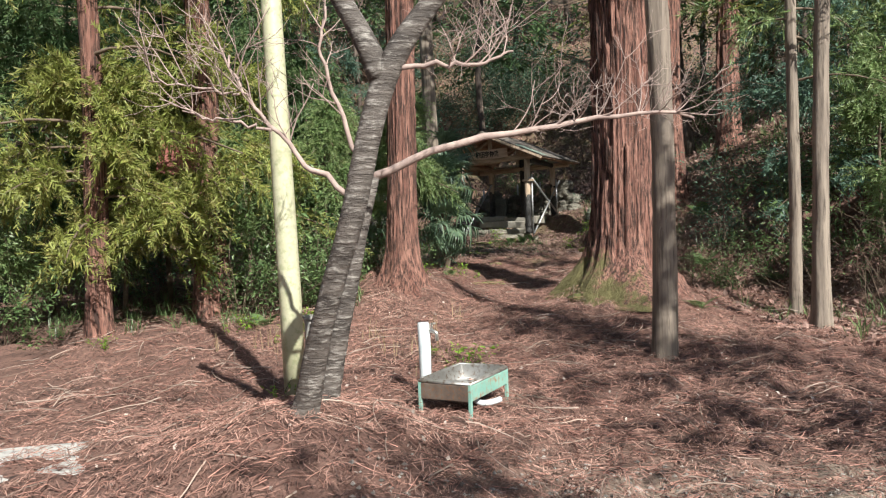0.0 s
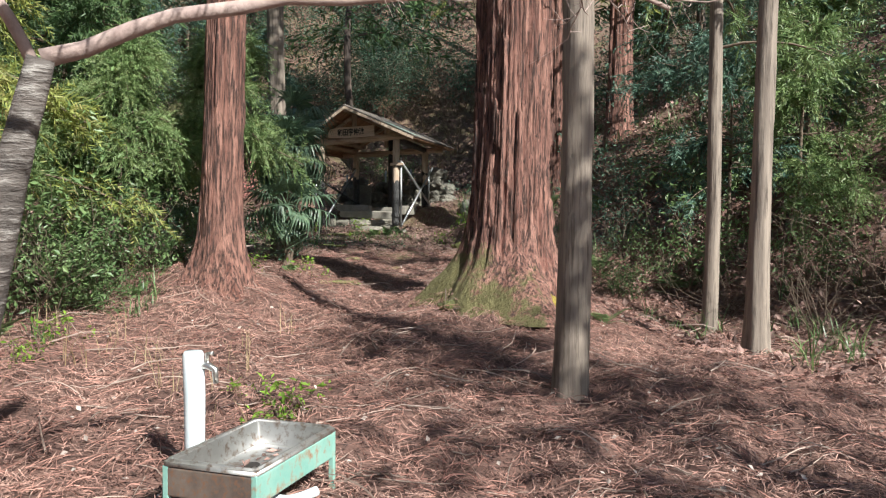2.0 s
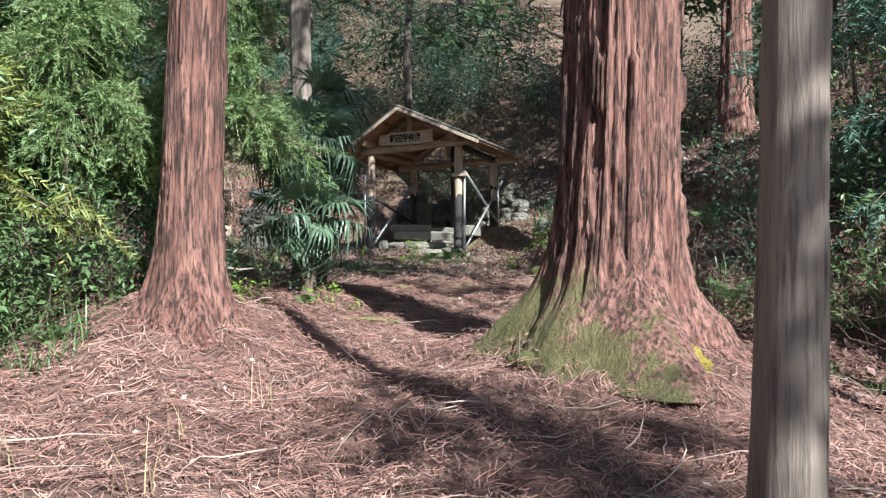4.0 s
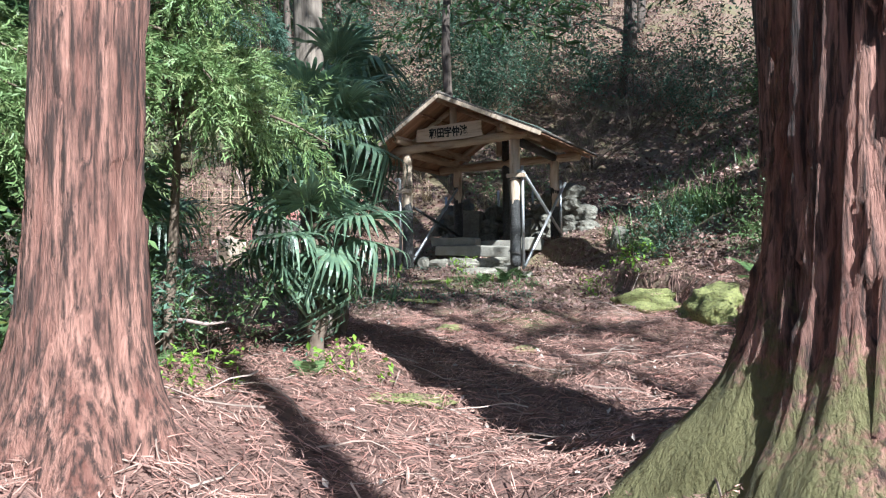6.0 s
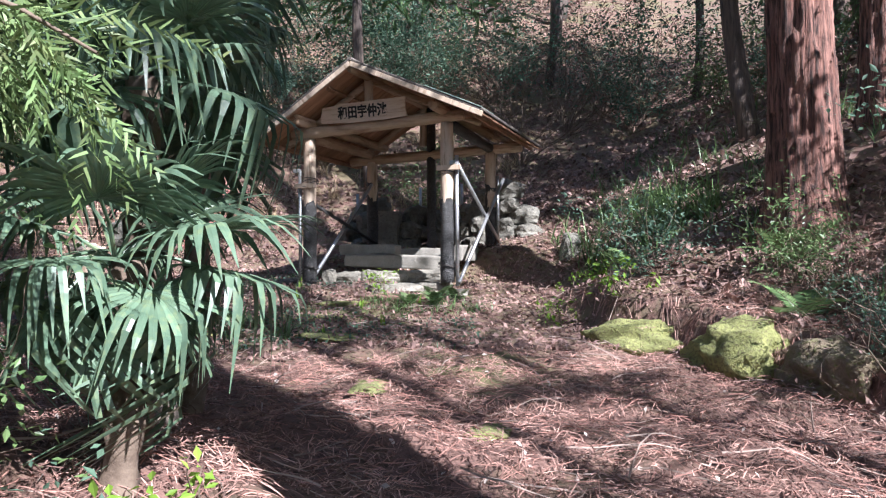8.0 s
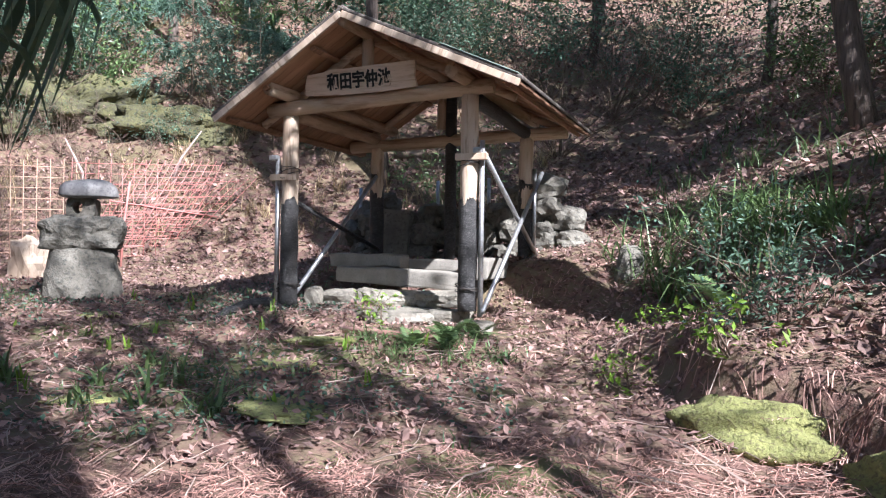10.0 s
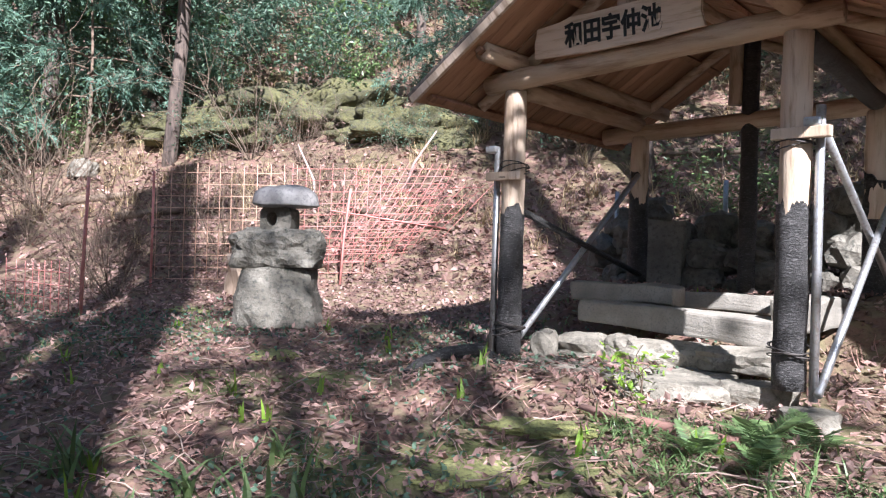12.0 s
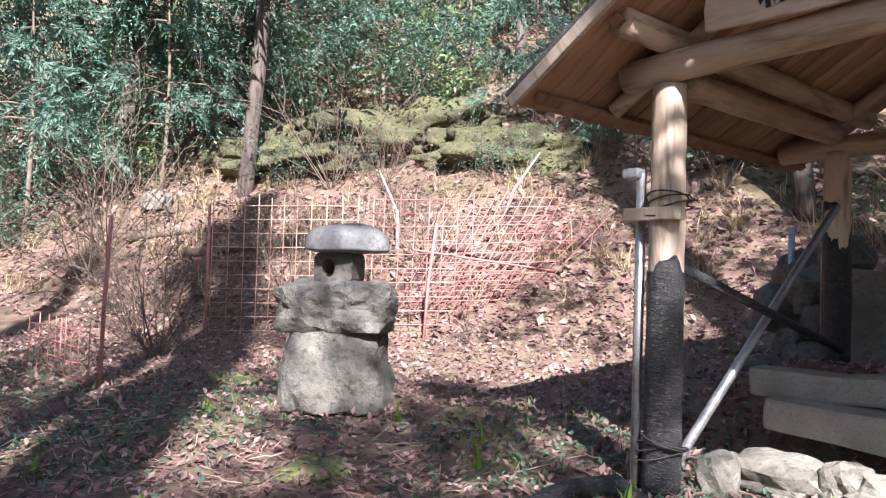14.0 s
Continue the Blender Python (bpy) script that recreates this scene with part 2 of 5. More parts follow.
def part(name, bm, material, parent, label="", smooth=False):
    me = bpy.data.meshes.new(name)
    bmesh.ops.recalc_face_normals(bm, faces=bm.faces)
    if smooth:
        for f in bm.faces:
            f.smooth = True
    bm.to_mesh(me)
    bm.free()
    me.materials.append(material)
    ob = new(name, me)
    ob.parent = parent
    if label:
        ob["label"] = label
    return ob


def thing(name, m, label, category, group="", kind=""):
    ob = new(name)
    ob.empty_display_size = 0.1
    ob.matrix_world = m
    return tagged(ob, label, category, group, kind)


def box(sx, sy, sz, at=(0, 0, 0), bevel=0.008, bm=None):
    """A bevelled block whose middle is at `at`."""
    b = bmesh.new()
    bmesh.ops.create_cube(b, size=1, matrix=Matrix.Translation(at) @ Matrix.Diagonal((sx, sy, sz, 1)))
    if bevel:
        bmesh.ops.bevel(b, geom=b.edges[:], offset=bevel, segments=2, affect="EDGES", profile=0.6)
    if bm is None:
        return b
    me = bpy.data.meshes.new("tmp")
    b.to_mesh(me)
    b.free()
    bm.from_mesh(me)
    bpy.data.meshes.remove(me)
    return bm


def rock(sx, sy, sz, seed, rough=0.25, cuts=3, flat=0.0, square=0.55):
    """An angular boulder about sx by sy by sz, its foot at z = 0."""
    bm = bmesh.new()
    bmesh.ops.create_icosphere(bm, subdivisions=cuts, radius=1)
    off = Vector((seed * 7.31, seed * 3.17, seed * 1.93))
    for v in bm.verts:
        p = v.co.copy()
        k = 1.25 / max(1e-6, (abs(p.x) ** 4 + abs(p.y) ** 4 + abs(p.z) ** 4) ** 0.25)
        p *= square * k + 1 - square
        p *= 1 + rough * noise.noise(p * 1.3 + off) + rough * 0.5 * noise.noise(p * 3.1 + off) + rough * 0.2 * noise.noise(p * 8 + off)
        v.co = Vector((p.x * sx / 2, p.y * sy / 2, max(p.z, -0.75) * sz / 2 + sz * 0.42))
        if flat:
            v.co.z = min(v.co.z, sz * flat + 0.03 * sz * noise.noise(p * 3 + off))
    return bm


def tube(points, radii, segs=8, bumps=0.0, seed=0, cap=True):
    """Corners and faces of a tapering tube along points."""
    P = np.asarray(points, float)
    n = len(P)
    R = np.broadcast_to(np.asarray(radii, float), (n,))
    T = np.gradient(P, axis=0)
    T /= np.linalg.norm(T, axis=1, keepdims=True) + 1e-9
    ref = np.where(np.abs(T[:, 2:3]) > 0.9, np.array([[1.0, 0, 0]]), np.array([[0, 0, 1.0]]))
    if np.abs(T[:, 2]).min() < 0.9 < np.abs(T[:, 2]).max():
        ref = np.broadcast_to(np.array([[0.31, 0.95, 0.05]]), (n, 3))
    U = np.cross(T, ref)
    U /= np.linalg.norm(U, axis=1, keepdims=True) + 1e-9
    W = np.cross(T, U)
    a = np.linspace(0, 2 * np.pi, segs, endpoint=False)
    rr = np.repeat(R[:, None], segs, 1)
    if bumps:
        g = np.random.default_rng(seed)
        rr = rr * (1 + bumps * g.standard_normal((n, segs)) * 0.5 + bumps * np.sin(3 * a + g.uniform(0, 6))[None, :] * 0.5)
    V = P[:, None] + rr[..., None] * (np.cos(a)[None, :, None] * U[:, None] + np.sin(a)[None, :, None] * W[:, None])
    i = np.arange(n - 1)[:, None] * segs
    j = np.arange(segs)[None]
    k = (j + 1) % segs
    F = np.stack([i + j, i + k, i + k + segs, i + j + segs], -1).reshape(-1, 4)
    V = V.reshape(-1, 3)
    if cap:
        m = len(V)
        V = np.vstack([V, P[:1], P[-1:]])
        j = np.arange(segs)
        k = (j + 1) % segs
        last = (n - 1) * segs
        F = np.vstack([F, np.stack([k, j, np.full(segs, m), np.full(segs, m)], -1), np.stack([last + j, last + k, np.full(segs, m + 1), np.full(segs, m + 1)], -1)])
    return V, F


def split_faces(F):
    """Quads with a doubled corner become triangles."""
    tri = F[:, 2] == F[:, 3]
    return [F[~tri], F[tri][:, :3]]


def tube_ob(name, points, radii, material, parent=None, label="", segs=10, bumps=0.0, seed=0):
    V, F = tube(points, radii, segs, bumps, seed)
    return np_mesh(name, V, split_faces(F), material, parent, label, smooth=True)


def tubes_ob(name, lines, material, parent=None, label="", segs=5):
    """Many tubes in one mesh: lines of (points, radii)."""
    Vs, Fs, m = [], [], 0
    for pts, rad in lines:
        V, F = tube(pts, rad, segs, cap=False)
        Vs.append(V)
        Fs.append(F + m)
        m += len(V)
    return np_mesh(name, np.vstack(Vs), np.vstack(Fs), material, parent, label, smooth=True)


def sprays(rng, P, D, length, m=22, width=0.012, blade=0.09, droop=0.5):
    """Feathery conifer sprays at P along D: m thin blades each. Returns corners and triangles."""
    n = len(P)
    D = D / (np.linalg.norm(D, axis=1, keepdims=True) + 1e-9)
    L = length * rng.uniform(0.6, 1.3, (n, 1))
    s = np.linspace(0.05, 1, m)[None] * np.ones((n, 1))
    side = np.cross(D, rng.standard_normal((n, 3)))
    side /= np.linalg.norm(side, axis=1, keepdims=True) + 1e-9
    up = np.cross(side, D)
    sgn = np.where(np.arange(m) % 2 == 0, 1.0, -1.0)[None, :, None]
    root = P[:, None] + D[:, None] * (s * L)[..., None]
    root[..., 2] -= droop * (s * L) ** 2 * 0.9
    way = D[:, None] * 0.75 + sgn * side[:, None] * rng.uniform(0.4, 1.0, (n, m, 1)) + up[:, None] * rng.uniform(-0.5, 0.5, (n, m, 1))
    way[..., 2] -= droop * s * 0.8
    way /= np.linalg.norm(way, axis=-1, keepdims=True)
    bl = blade * (1.15 - 0.6 * s)[..., None] * rng.uniform(0.7, 1.3, (n, m, 1))
    flat = np.cross(way, rng.standard_normal((n, m, 3)))
    flat *= width / (np.linalg.norm(flat, axis=-1, keepdims=True) + 1e-9)
    V = np.stack([root - flat * 0.5, root + flat * 0.5, root + way * bl * 0.6 + flat * 0.6, root + way * bl], 2).reshape(-1, 3)
    q = np.arange(n * m)[:, None] * 4
    return V, np.concatenate([q + np.array([[0, 1, 2]]), q + np.array([[0, 2, 3]])])


def leaves(rng, P, size, spread=1.0, aim=None, narrow=0.45):
    """Pointed leaves at P, each a folded pair of triangles."""
    n = len(P)
    way = rng.standard_normal((n, 3)) * np.array([1, 1, 0.6])
    if aim is not None:
        way = aim + way * spread
    way /= np.linalg.norm(way, axis=1, keepdims=True) + 1e-9
    side = np.cross(way, rng.standard_normal((n, 3)) * 0.5 + np.array([0, 0, 1.0]))
    side /= np.linalg.norm(side, axis=1, keepdims=True) + 1e-9
    up = np.cross(side, way)
    L = size * rng.uniform(0.6, 1.35, (n, 1))
    mid = P + way * L * 0.5
    V = np.stack([P, mid - side * L * narrow * 0.5 + up * L * 0.08, P + way * L, mid + side * L * narrow * 0.5 + up * L * 0.08], 1).reshape(-1, 3)
    q = np.arange(n)[:, None] * 4
    return V, np.concatenate([q + np.array([[0, 1, 2]]), q + np.array([[0, 2, 3]])])


def blades(rng, P, length, width, lean=0.6, segs=3):
    """Arching grass blades rooted at P."""
    n = len(P)
    az = rng.uniform(0, 2 * np.pi, n)
    out = np.stack([np.cos(az), np.sin(az), 0 * az], 1)
    side = np.stack([-np.sin(az), np.cos(az), 0 * az], 1)
    L = (length * rng.uniform(0.5, 1.3, n))[:, None]
    k = (lean * rng.uniform(0.3, 1.5, n))[:, None]
    rows = []
    for s in np.linspace(0, 1, segs + 1):
        c = P + out * L * (k * s ** 1.6 * 0.8) + np.array([0, 0, 1.0]) * L * (s - 0.55 * k * s * s * 0.9)
        w = side * width * 0.5 * (1 - s) ** 0.6
        rows.append(np.stack([c - w, c + w], 1))
    V = np.stack(rows, 1).reshape(-1, 3)
    m = (segs + 1) * 2
    q = np.arange(n)[:, None] * m
    F = np.concatenate([q + np.array([[2 * i, 2 * i + 1, 2 * i + 3, 2 * i + 2]]) for i in range(segs)])
    return V, F


def join(chunks):
    """Joins (corners, faces) chunks of one face size."""
    Vs, Fs, m = [], [], 0
    for V, F in chunks:
        Vs.append(V)
        Fs.append(F + m)
        m += len(V)
    return np.vstack(Vs), np.vstack(Fs)



def ramp(a, b, v):
    t = np.clip((v - a) / (b - a), 0, 1)
    return t * t * (3 - 2 * t)


def soft_plus(v, k):
    return k * np.logaddexp(0, v / k)


def land(x, y):
    """Height of the bare ground at x, y (numbers or arrays)."""
    x, y = np.asarray(x, float), np.asarray(y, float)
    z = np.interp(y, [-5, 4, 6.5, 8.5, 10.5, 13, 15.5, 18.5, 20.5, 23.5], [0.08, 0.02, 0.04, 0.21, 0.38, 0.58, 0.80, 1.15, 1.34, 1.5])
    for cx, cy, up, r in ((-0.95, 5.05, 0.38, 1.05), (-0.75, 11.5, 0.4, 1.0), (2.75, 10.9, 0.42, 1.15), (-1.2, 13.6, 0.35, 1.5), (-3.2, 9.0, 0.15, 2.0), (5.0, 11.0, -0.3, 1.4)):
        z = z + up * np.exp(-((x - cx) ** 2 + (y - cy) ** 2) / (r * r))
    foot = np.interp(y, [-12, 4, 9, 11, 16, 18, 20, 24], [19, 12, 7.2, 6.2, 4.5, 3.7, 3.5, 3.3])
    a = 0.66 * soft_plus(y - 23.9 - 0.03 * np.abs(x + 3), 0.35)
    b = 0.62 * soft_plus(x - foot, 0.35)
    c = 0.5 * soft_plus(-x - 13 + 0.2 * (y - 10), 0.8)
    hill = (a ** 3 + b ** 3 + c ** 3) ** (1 / 3)
    # the cut bank that edges the path below the red-barked cedar
    edge = np.interp(y, [12.5, 14.6, 15.2, 15.7, 16.3, 17.3, 18.5], [4.6, 4.15, 3.95, 3.72, 3.5, 3.28, 3.15]) + 0.06 * np.sin(y * 5.1)
    z = z + 0.40 * ramp(-0.02, 0.24, x - edge) * ramp(12.6, 13.8, y) * ramp(18.7, 17.4, y)
    s = (x - 0.58) * 0.477 + (y - 20.3) * 0.879
    u = (x - 0.58) * 0.879 - (y - 20.3) * 0.477
    z = z + 0.42 * ramp(0.9, 1.7, s) * ramp(-1.2, 0.0, u) * ramp(3.4, 2.2, u) + 0.08 * np.exp(-((u - 0.95) ** 2) / 1.6 - s * s / 0.8)
    return z + 34 * np.tanh(hill / 34)

# ---- ground ----
def axis(dense_lo, dense_hi, step, far):
    inner = np.arange(dense_lo, dense_hi, step)
    grow = step * np.cumsum(1.16 ** np.arange(1, 60))
    grow = grow[grow < far]
    return np.concatenate([(dense_lo - grow)[::-1], inner, dense_hi + grow])


def relief(x, y):
    """Small humps and dents of the litter."""
    heap = np.sin(x * 4.3 + 1.9 * np.sin(y * 2.3)) * np.sin(y * 3.7 + 1.4 * np.sin(x * 2.9 + 1)) + 0.5 * np.sin(x * 9.1 - y * 4.4) * np.sin(y * 8.3 + x * 3.2)
    return 0.03 * heap * ramp(17, 14, y) + 0.035 * np.sin(x * 2.1 + 1.3 * np.sin(y * 1.7)) * np.sin(y * 2.6 + np.sin(x * 1.1)) + 0.016 * np.sin(x * 6.3 + y * 3.1) * np.sin(y * 7.7 - x * 2.2) + 0.007 * np.sin(x * 17 - y * 9) * np.sin(y * 19 + x * 5)


def surface(x, y):
    return land(x, y) + relief(np.asarray(x, float), np.asarray(y, float))


def build_ground():
    xs, ys = axis(-7, 9, 0.075, 160), axis(-1, 30, 0.075, 160)
    X, Y = np.meshgrid(xs, ys)
    Z = surface(X, Y)
    Z = Z + np.random.default_rng(3).normal(0, 0.006, Z.shape)
    n, w = len(ys), len(xs)
    i = np.arange(n - 1)[:, None] * w + np.arange(w - 1)[None]
    F = np.stack([i, i + 1, i + 1 + w, i + w], -1).reshape(-1, 4)
    ob = np_mesh("ground", np.stack([X, Y, Z], -1).reshape(-1, 3), F, M_FLOOR, smooth=True)
    tagged(ob, "reddish forest floor of cedar needles rising to a leafy hillside", "ground", kind="structure")


build_ground()


# ---- trees ----
def mossy_bark():
    """The old cedar's bark, with ragged moss over its foot."""
    m = mat("mossy_cedar_bark", (0.18, 0.076, 0.058), (0.46, 0.245, 0.19), (0.05, 0.027, 0.022), scale=11, stretch=(1, 1, 0.09), bump=1.0, depth=0.06, fine=3, spot=0.52)
    n, link = m.node_tree.nodes, m.node_tree.links.new
    bsdf = n["Principled BSDF"]
    colour = bsdf.inputs["Base Color"].links[0].from_socket
    tc, sep, ns, add, rng, mx = [n.new("ShaderNode" + k) for k in ("TexCoord", "SeparateXYZ", "TexNoise", "Math", "MapRange", "Mix")]
    link(tc.outputs["Object"], sep.inputs[0])
    link(tc.outputs["Object"], ns.inputs["Vector"])
    ns.inputs["Scale"].default_value, ns.inputs["Detail"].default_value, ns.inputs["Roughness"].default_value = 4.0, 12, 0.75
    add.operation = "MULTIPLY_ADD"
    link(ns.outputs["Fac"], add.inputs[0])
    add.inputs[1].default_value = -3.4
    link(sep.outputs[2], add.inputs[2])
    rng.inputs[1].default_value, rng.inputs[2].default_value = -1.75, -2.1
    lean = n.new("ShaderNodeMath")
    lean.operation = "MULTIPLY_ADD"
    link(sep.outputs[0], lean.inputs[0])
    lean.inputs[1].default_value = 0.9
    link(add.outputs[0], lean.inputs[2])
    link(lean.outputs[0], rng.inputs[0])
    mx.data_type = "RGBA"
    link(rng.outputs[0], mx.inputs[0])
    link(colour, mx.inputs[6])
    mx.inputs[7].default_value = (0.15, 0.135, 0.055, 1)
    link(mx.outputs[2], bsdf.inputs["Base Color"])
    return m


M_CEDAR_MOSS = mossy_bark()


def trunk_mesh(name, x, y, r0, r1, height, material, parent, lean=(0, 0), flare=0.6, ridges=0.06, segs=48, seed=0, wob=0.04, flare_h=0.45):
    """A tapering, ridged trunk with a buttressed foot, in the parent's space."""
    rng = np.random.default_rng(seed)
    zs = np.concatenate([np.linspace(-0.35, 1.2, 32), np.linspace(1.25, 4.5, 50), np.linspace(4.8, height, 16)])
    a = np.linspace(0, 2 * np.pi, segs, endpoint=False)
    h = np.clip(zs / height, 0, 1)[:, None]
    r = (r0 * (1 - h) + r1 * h) * np.ones((1, segs))
    lobes = 0.5 * np.sin(4 * a + rng.uniform(0, 6)) + 0.4 * np.sin(7 * a + rng.uniform(0, 6)) + 0.3 * np.sin(3 * a + rng.uniform(0, 6))
    up = np.where(zs < 0, zs * 0.6, zs)[:, None]
    r = r * (1 + flare * np.exp(-up / flare_h) * (1 + 0.45 * lobes[None]))
    cols = max(8, segs // 3)
    col = (np.arange(segs) * cols // segs)[None]
    length, start = rng.uniform(0.25, 0.9, cols)[col], rng.uniform(0, 5, cols)[col]
    piece = np.floor(zs[:, None] / length + start).astype(int) % 40
    strips = rng.standard_normal((40, cols))[piece, col]
    fade = 0.35 + 0.65 * ramp(0.0, 0.7, zs)[:, None]
    r = r + fade * r0 * ridges * (0.55 * strips + 0.35 * rng.standard_normal((1, segs)) + 0.15 * rng.standard_normal(r.shape))
    cx = lean[0] * zs + wob * np.sin(zs * 0.7 + seed)
    cy = lean[1] * zs + wob * np.cos(zs * 0.6 + seed)
    cx, cy = cx - cx[8], cy - cy[8]
    V = np.stack([x + cx[:, None] + r * np.cos(a), y + cy[:, None] + r * np.sin(a), np.repeat(zs[:, None], segs, 1)], -1).reshape(-1, 3)
    n = len(zs)
    i, j = np.arange(n - 1)[:, None] * segs, np.arange(segs)[None]
    k = (j + 1) % segs
    F = np.stack([i + j, i + k, i + k + segs, i + j + segs], -1).reshape(-1, 4)
    return np_mesh(name, V, F, material, parent, smooth=True), cx, cy, zs


def crown(rng, lo, hi, reach, limbs, per_limb, blade=0.11, width=0.015, m=26, droop=0.5, top=0.25, side=None):
    """Drooping conifer limbs and their sprays round the z axis. Returns limb lines and foliage."""
    lines, P, D = [], [], []
    for i in range(limbs):
        f = rng.uniform(0, 1)
        z = lo + (hi - lo) * f
        az = rng.uniform(0, 2 * np.pi) if side is None else side + rng.normal(0, 0.7)
        ln = reach * (1 - (1 - top) * f) * rng.uniform(0.6, 1.15)
        s = np.linspace(0, 1, 6)
        out = np.array([np.cos(az), np.sin(az), 0])
        pts = out[None] * (s * ln)[:, None] + np.array([0, 0, 1.0])[None] * (z + 0.18 * ln * s - 0.42 * ln * s ** 2)[:, None]
        lines.append((pts, np.linspace(0.022, 0.005, 6) * (0.6 + ln * 0.3)))
        t = rng.uniform(0.2, 1, per_limb) ** 0.8
        base = np.stack([np.interp(t, s, pts[:, c]) for c in range(3)], 1)
        P.append(base + rng.normal(0, 0.10 * ln * 0.5, base.shape) * np.array([1, 1, 0.7]))
        D.append(out[None] * 0.7 + rng.normal(0, 0.6, base.shape) + np.array([0, 0, -0.35]))
    P, D = np.vstack(P), np.vstack(D)
    return lines, sprays(rng, P, D, 0.45, m, width, blade, droop)


def clumps(rng, n, lo, hi, reach, per=36, size=0.3, top=0.3):
    """Tufts of foliage spread through a tapering crown, with gaps between them."""
    f = rng.uniform(0, 1, n) ** 1.2
    az, rad = rng.uniform(0, 2 * np.pi, n), reach * (1 - (1 - top) * f) * np.sqrt(rng.uniform(0.05, 1, n))
    C = np.stack([np.cos(az) * rad, np.sin(az) * rad, lo + (hi - lo) * f - 0.18 * rad], 1)
    out = np.stack([np.cos(az), np.sin(az), np.full(n, -0.35)], 1)
    P = np.repeat(C, per, 0) + rng.normal(0, 1, (n * per, 3)) * np.array([0.36, 0.36, 0.15])
    return leaves(rng, P, size, 0.8, np.repeat(out, per, 0), 0.26)


def conifer(x, y, r0, height, label, seed, bark=None, leaf=None, lo=4.0, reach=2.2, limbs=26, per_limb=26, lean=(0, 0), flare=0.5, ridges=0.06, segs=32, group="cedar trees", low=None, z=None, r1=None, flare_h=0.45, tufts=0, tuft_lo=None):
    rng = np.random.default_rng(seed)
    zz = float(land(x, y)) if z is None else z
    t = thing("cedar_tree", pose(x, y, zz), label, "tree", group)
    trunk_mesh("trunk", 0, 0, r0, r0 * 0.35 if r1 is None else r1, height, bark or M_CEDAR, t, lean, flare, ridges, segs, seed, flare_h=flare_h)
    chunks, lines = [], []
    if limbs:
        ln, fo = crown(rng, lo, height, reach, limbs, per_limb)
        lines += ln
        chunks.append(fo)
    if tufts:
        chunks.append(clumps(rng, tufts, tuft_lo or lo, height, reach + (0.8 if tuft_lo else 0)))
    if low:
        ln, fo = crown(rng, *low)
        lines += ln
        chunks.append(fo)
    if chunks:
        for pts, _ in lines:
            pts[:, 0] += lean[0] * pts[0, 2]
            pts[:, 1] += lean[1] * pts[0, 2]
        tagged(tubes_ob("branching", lines, M_TWIG_DARK, t), kind="stuff")
        V, F = join(chunks)
        V[:, :2] += V[:, 2:3] * np.array([lean])
        tagged(np_mesh("crown", V, F, leaf or M_NEEDLE, t), kind="stuff")
    return t


conifer(-0.625, 11.3, 0.225, 15, "tall straight cedar with peeling reddish bark and spreading roots", 11, lo=7, reach=2.6, limbs=22, per_limb=12, flare=0.62, ridges=0.07, segs=110, r1=0.15, flare_h=0.3, tufts=26)
conifer(2.6, 10.86, 0.43, 18, "massive old cedar with shaggy reddish bark and mossy buttresses", 12, lo=7.5, reach=3.4, limbs=26, per_limb=12, flare=0.8, ridges=0.08, segs=180, r1=0.28, flare_h=0.33, bark=M_CEDAR_MOSS, tufts=40)
conifer(2.365, 8.04, 0.124, 14, "slim straight cypress with smooth pale grey bark", 13, bark=M_CYPRESS, lo=8.6, reach=1.8, limbs=14, per_limb=12, flare=0.18, ridges=0.05, r1=0.085, tufts=22)
conifer(5.12, 10.86, 0.085, 12.5, "thin young cedar trunk lit pale on the slope foot", 14, bark=M_CYPRESS, leaf=M_NEEDLE_G, lo=3.3, reach=1.4, limbs=20, per_limb=14, flare=0.2, ridges=0.05, r1=0.055, tufts=30, tuft_lo=7.5, lean=(0.02, 0))
conifer(4.58, 9.06, 0.095, 12.5, "thin young cedar with drooping green branches", 15, bark=M_CYPRESS, leaf=M_NEEDLE_G, lo=3.2, reach=1.6, limbs=24, per_limb=16, flare=0.4, ridges=0.05, r1=0.06, tufts=30, tuft_lo=7.5, lean=(0.045, 0))
conifer(5.2, 16.8, 0.29, 16, "red-barked cedar on the bank above the mossy rock", 16, lo=4.6, reach=3.2, limbs=34, per_limb=16, flare=0.35, ridges=0.08, segs=72, r1=0.2, tufts=60)
conifer(6.9, 17.8, 0.26, 16, "red-barked cedar further up the bank", 17, lo=4.6, reach=3.0, per_limb=12, flare=0.35, ridges=0.08, segs=56, r1=0.16, tufts=45)
conifer(-4.5, 9.6, 0.15, 12, "young cedar hung with yellow-green foliage down to the litter", 18, lo=2.5, reach=2.2, limbs=40, per_limb=30, flare=0.35, ridges=0.08, low=(1.2, 3.6, 2.0, 30, 34))
conifer(-3.4, 10.8, 0.23, 12, "leaning reddish cedar with drooping yellow-green foliage", 19, lo=3, reach=2.2, limbs=36, per_limb=30, flare=0.4, ridges=0.10, low=(1.5, 3.8, 2.0, 26, 32))
conifer(-0.13, 14.7, 0.12, 13, "straight grey-barked cedar behind the palms", 20, bark=M_CYPRESS, lo=11, limbs=5, reach=0.8, flare=0.3, ridges=0.05, r1=0.15)


# ---- open shelter over the spring ----
SHELTER = pose(0.58, 20.3, 0, 0, 0, -28.47)


